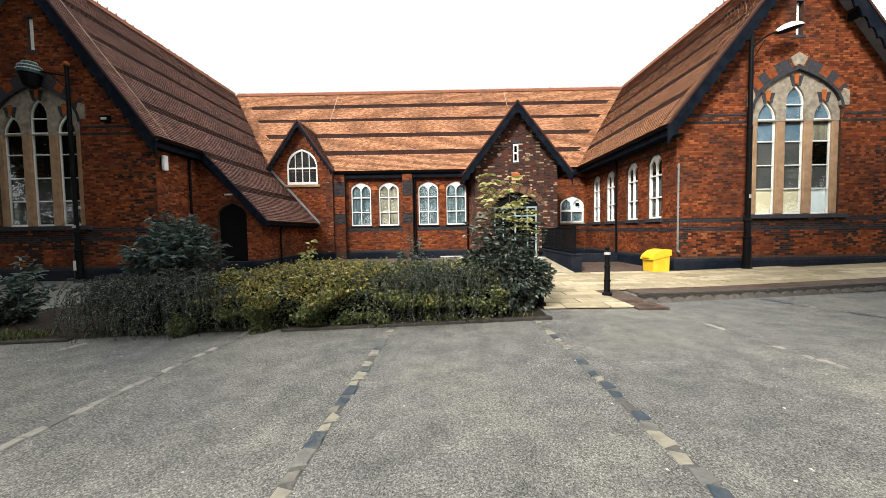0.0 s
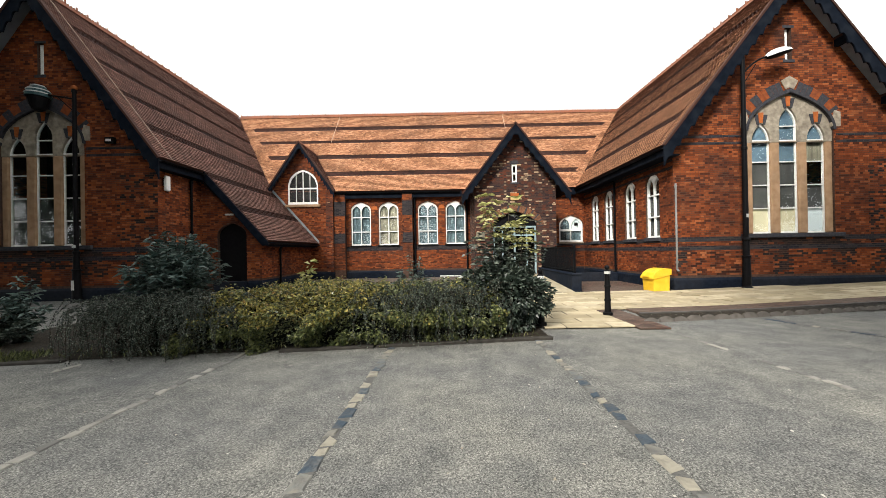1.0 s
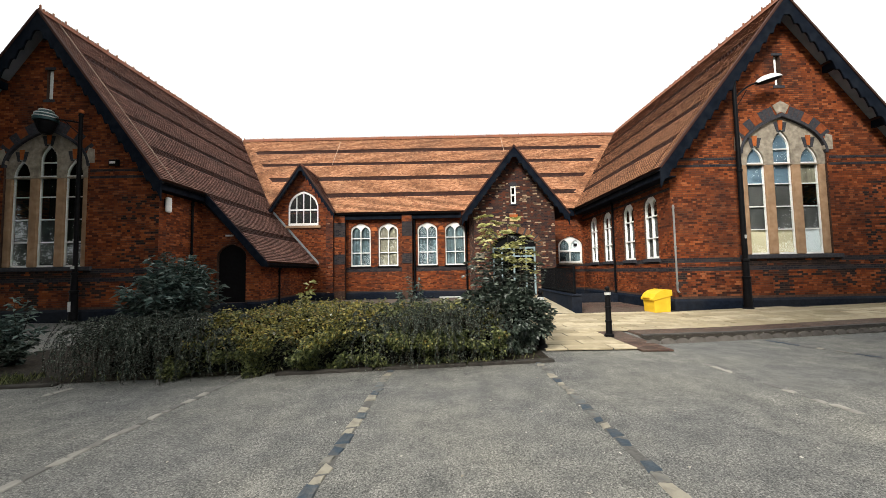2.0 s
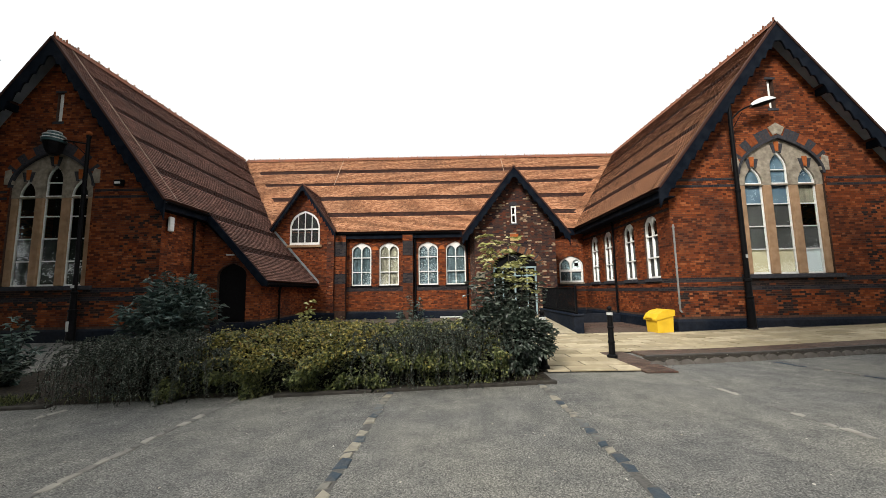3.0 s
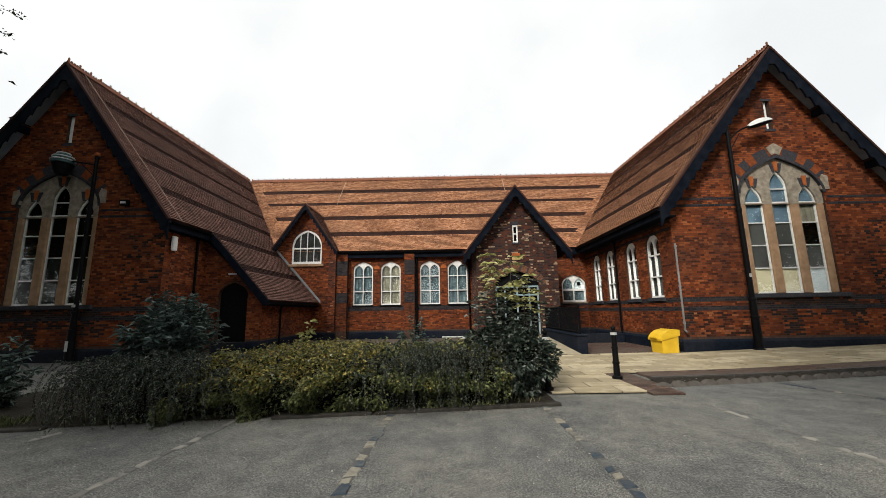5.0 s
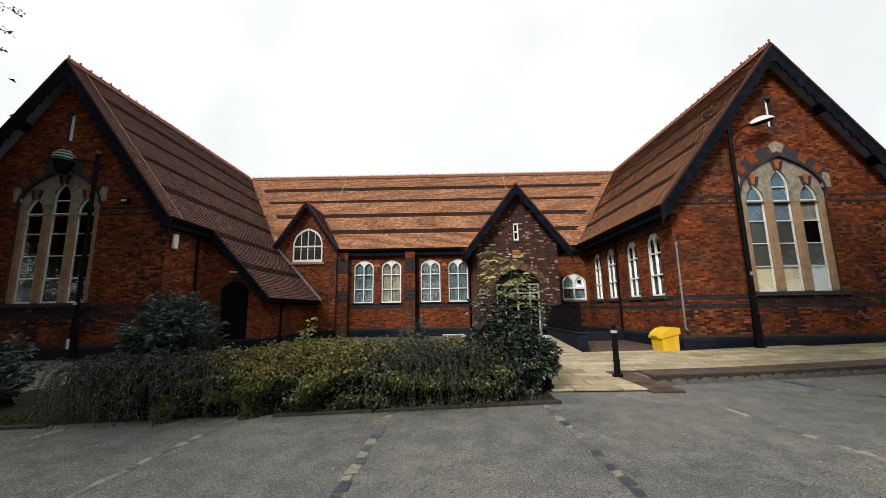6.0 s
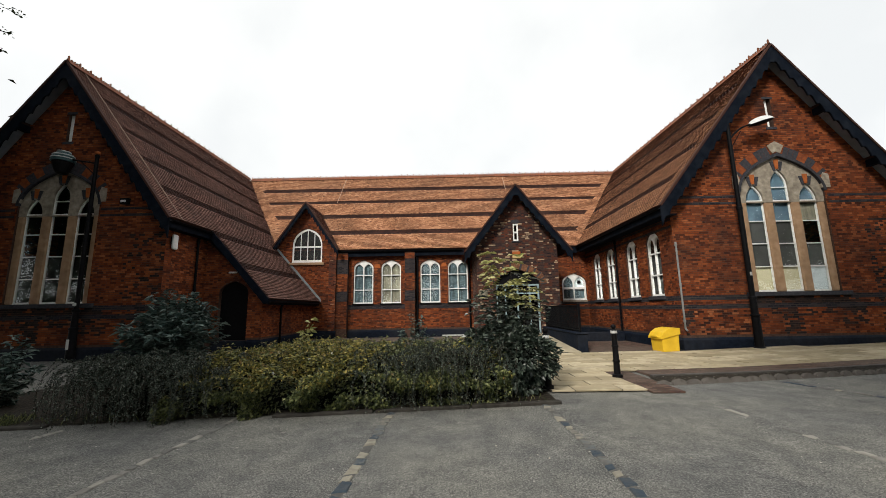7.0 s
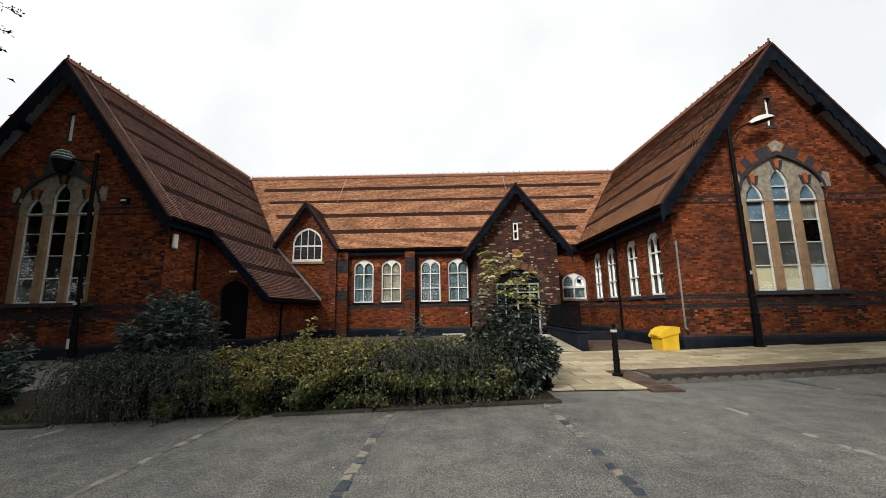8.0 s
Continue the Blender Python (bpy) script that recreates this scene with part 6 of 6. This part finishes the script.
tree("large leafy tree out of view that shades the car park", -18.4, 6.5, 19, 5.0, 71, 170, leaf=.2, per=450, mid=.52, half=.46)
# more trees added out of view, to block sky from gable and asphalt
tree("unseen leafy tree added to shade the gable", -15.2, 4.6, 16, 4.2, 75, 190, mid=.5, half=.46)
tree("large leafy tree out of view that shades the car park", -13.2, -1.6, 15, 4.3, 74, 170, mid=.52, half=.45)
tree("unseen leafy tree added to shade the gable", -12.9, 3.6, 13, 2.6, 82, 150, mid=.5, half=.42)
tree("unseen leafy tree added to shade the gable", -13.4, 2.6, 13, 3.5, 81, 170, mid=.46, half=.43)
tree("large leafy tree out of view that shades the car park", -20.5, -.5, 15, 5.5, 72, 90)
# two tall trees added out of view: their shade dims the ground and gables
tree("tall unseen tree added for its shade", -14.5, -7.0, 16, 5.2, 76, 110)
tree("tall unseen tree added for its shade", 5.6, -3.6, 21, 4.8, 79, 210, mid=.56, half=.40)
tree("leafy tree out of view across the car park", 21.5, 2.0, 13, 4.6, 78, 100)
# added out of view to hold sky light off that side
tree("leafy tree out of view across the car park", 17.2, -1.5, 16, 4.8, 80, 130, mid=.53, half=.44)
tree("leafy tree beyond the gable end", -25.2, 11.0, 13.5, 4.0, 73, 80, leaf=.10, per=700)
# row of trees added out of view, so that panes mirror something dark
for i, (tx, ty) in enumerate(((-34, -24), (-22, -31), (-10, -34), (2, -33), (14, -35), (26, -31), (37, -22))):
    tree("unseen tree in a row added to darken reflections", tx, ty, 12 + i % 3, 6.2, 100 + i, 60, leaf=.42, per=160, mid=.5, half=.46)
bough = thing("tree_bough", "thin leafy bough reaching in from a tree", "bough")
rb2 = np.random.default_rng(90)
boughs, P, D = [], [], []
for z0, y0, z1, y1, x1 in ((11.6, 10.1, 10.95, 10.4, -13.25), (10.9, 10.0, 10.2, 10.2, -13.45), (10.2, 10.0, 9.6, 10.15, -13.5)):
    path = [(-15.2 + (x1 + 15.2) * t, y0 + (y1 - y0) * t, z0 + (z1 - z0) * t + .25 * t * (1 - t)) for t in [k / 8 for k in range(9)]]
    boughs.append(path)
    for k in range(34):
        u = rb2.random() ** .6 * 7.99
        a, b = np.array(path[int(u)]), np.array(path[int(u) + 1])
        P.append(a + (b - a) * (u % 1) + rb2.normal(0, .05, 3))
        D.append(rb2.normal(0, .7, 3) + np.array([.5, 0, -.2]))
stems("twigs", boughs, .015, BARK, bough, 5)
leaves("foliage", np.array(P), np.array(D), .12, .065, TREELEAF, bough, "", 91)
stems("limb", [[(-18.4 + 3.2 * t, 6.5 + 3.5 * t, 8.5 + 3.0 * t ** .7) for t in [k / 6 for k in range(7)]], [(-15.2, 10.0, 11.5), (-15.25, 10.0, 10.6), (-15.2, 10.0, 9.5)]], .05, BARK, bough, 6)
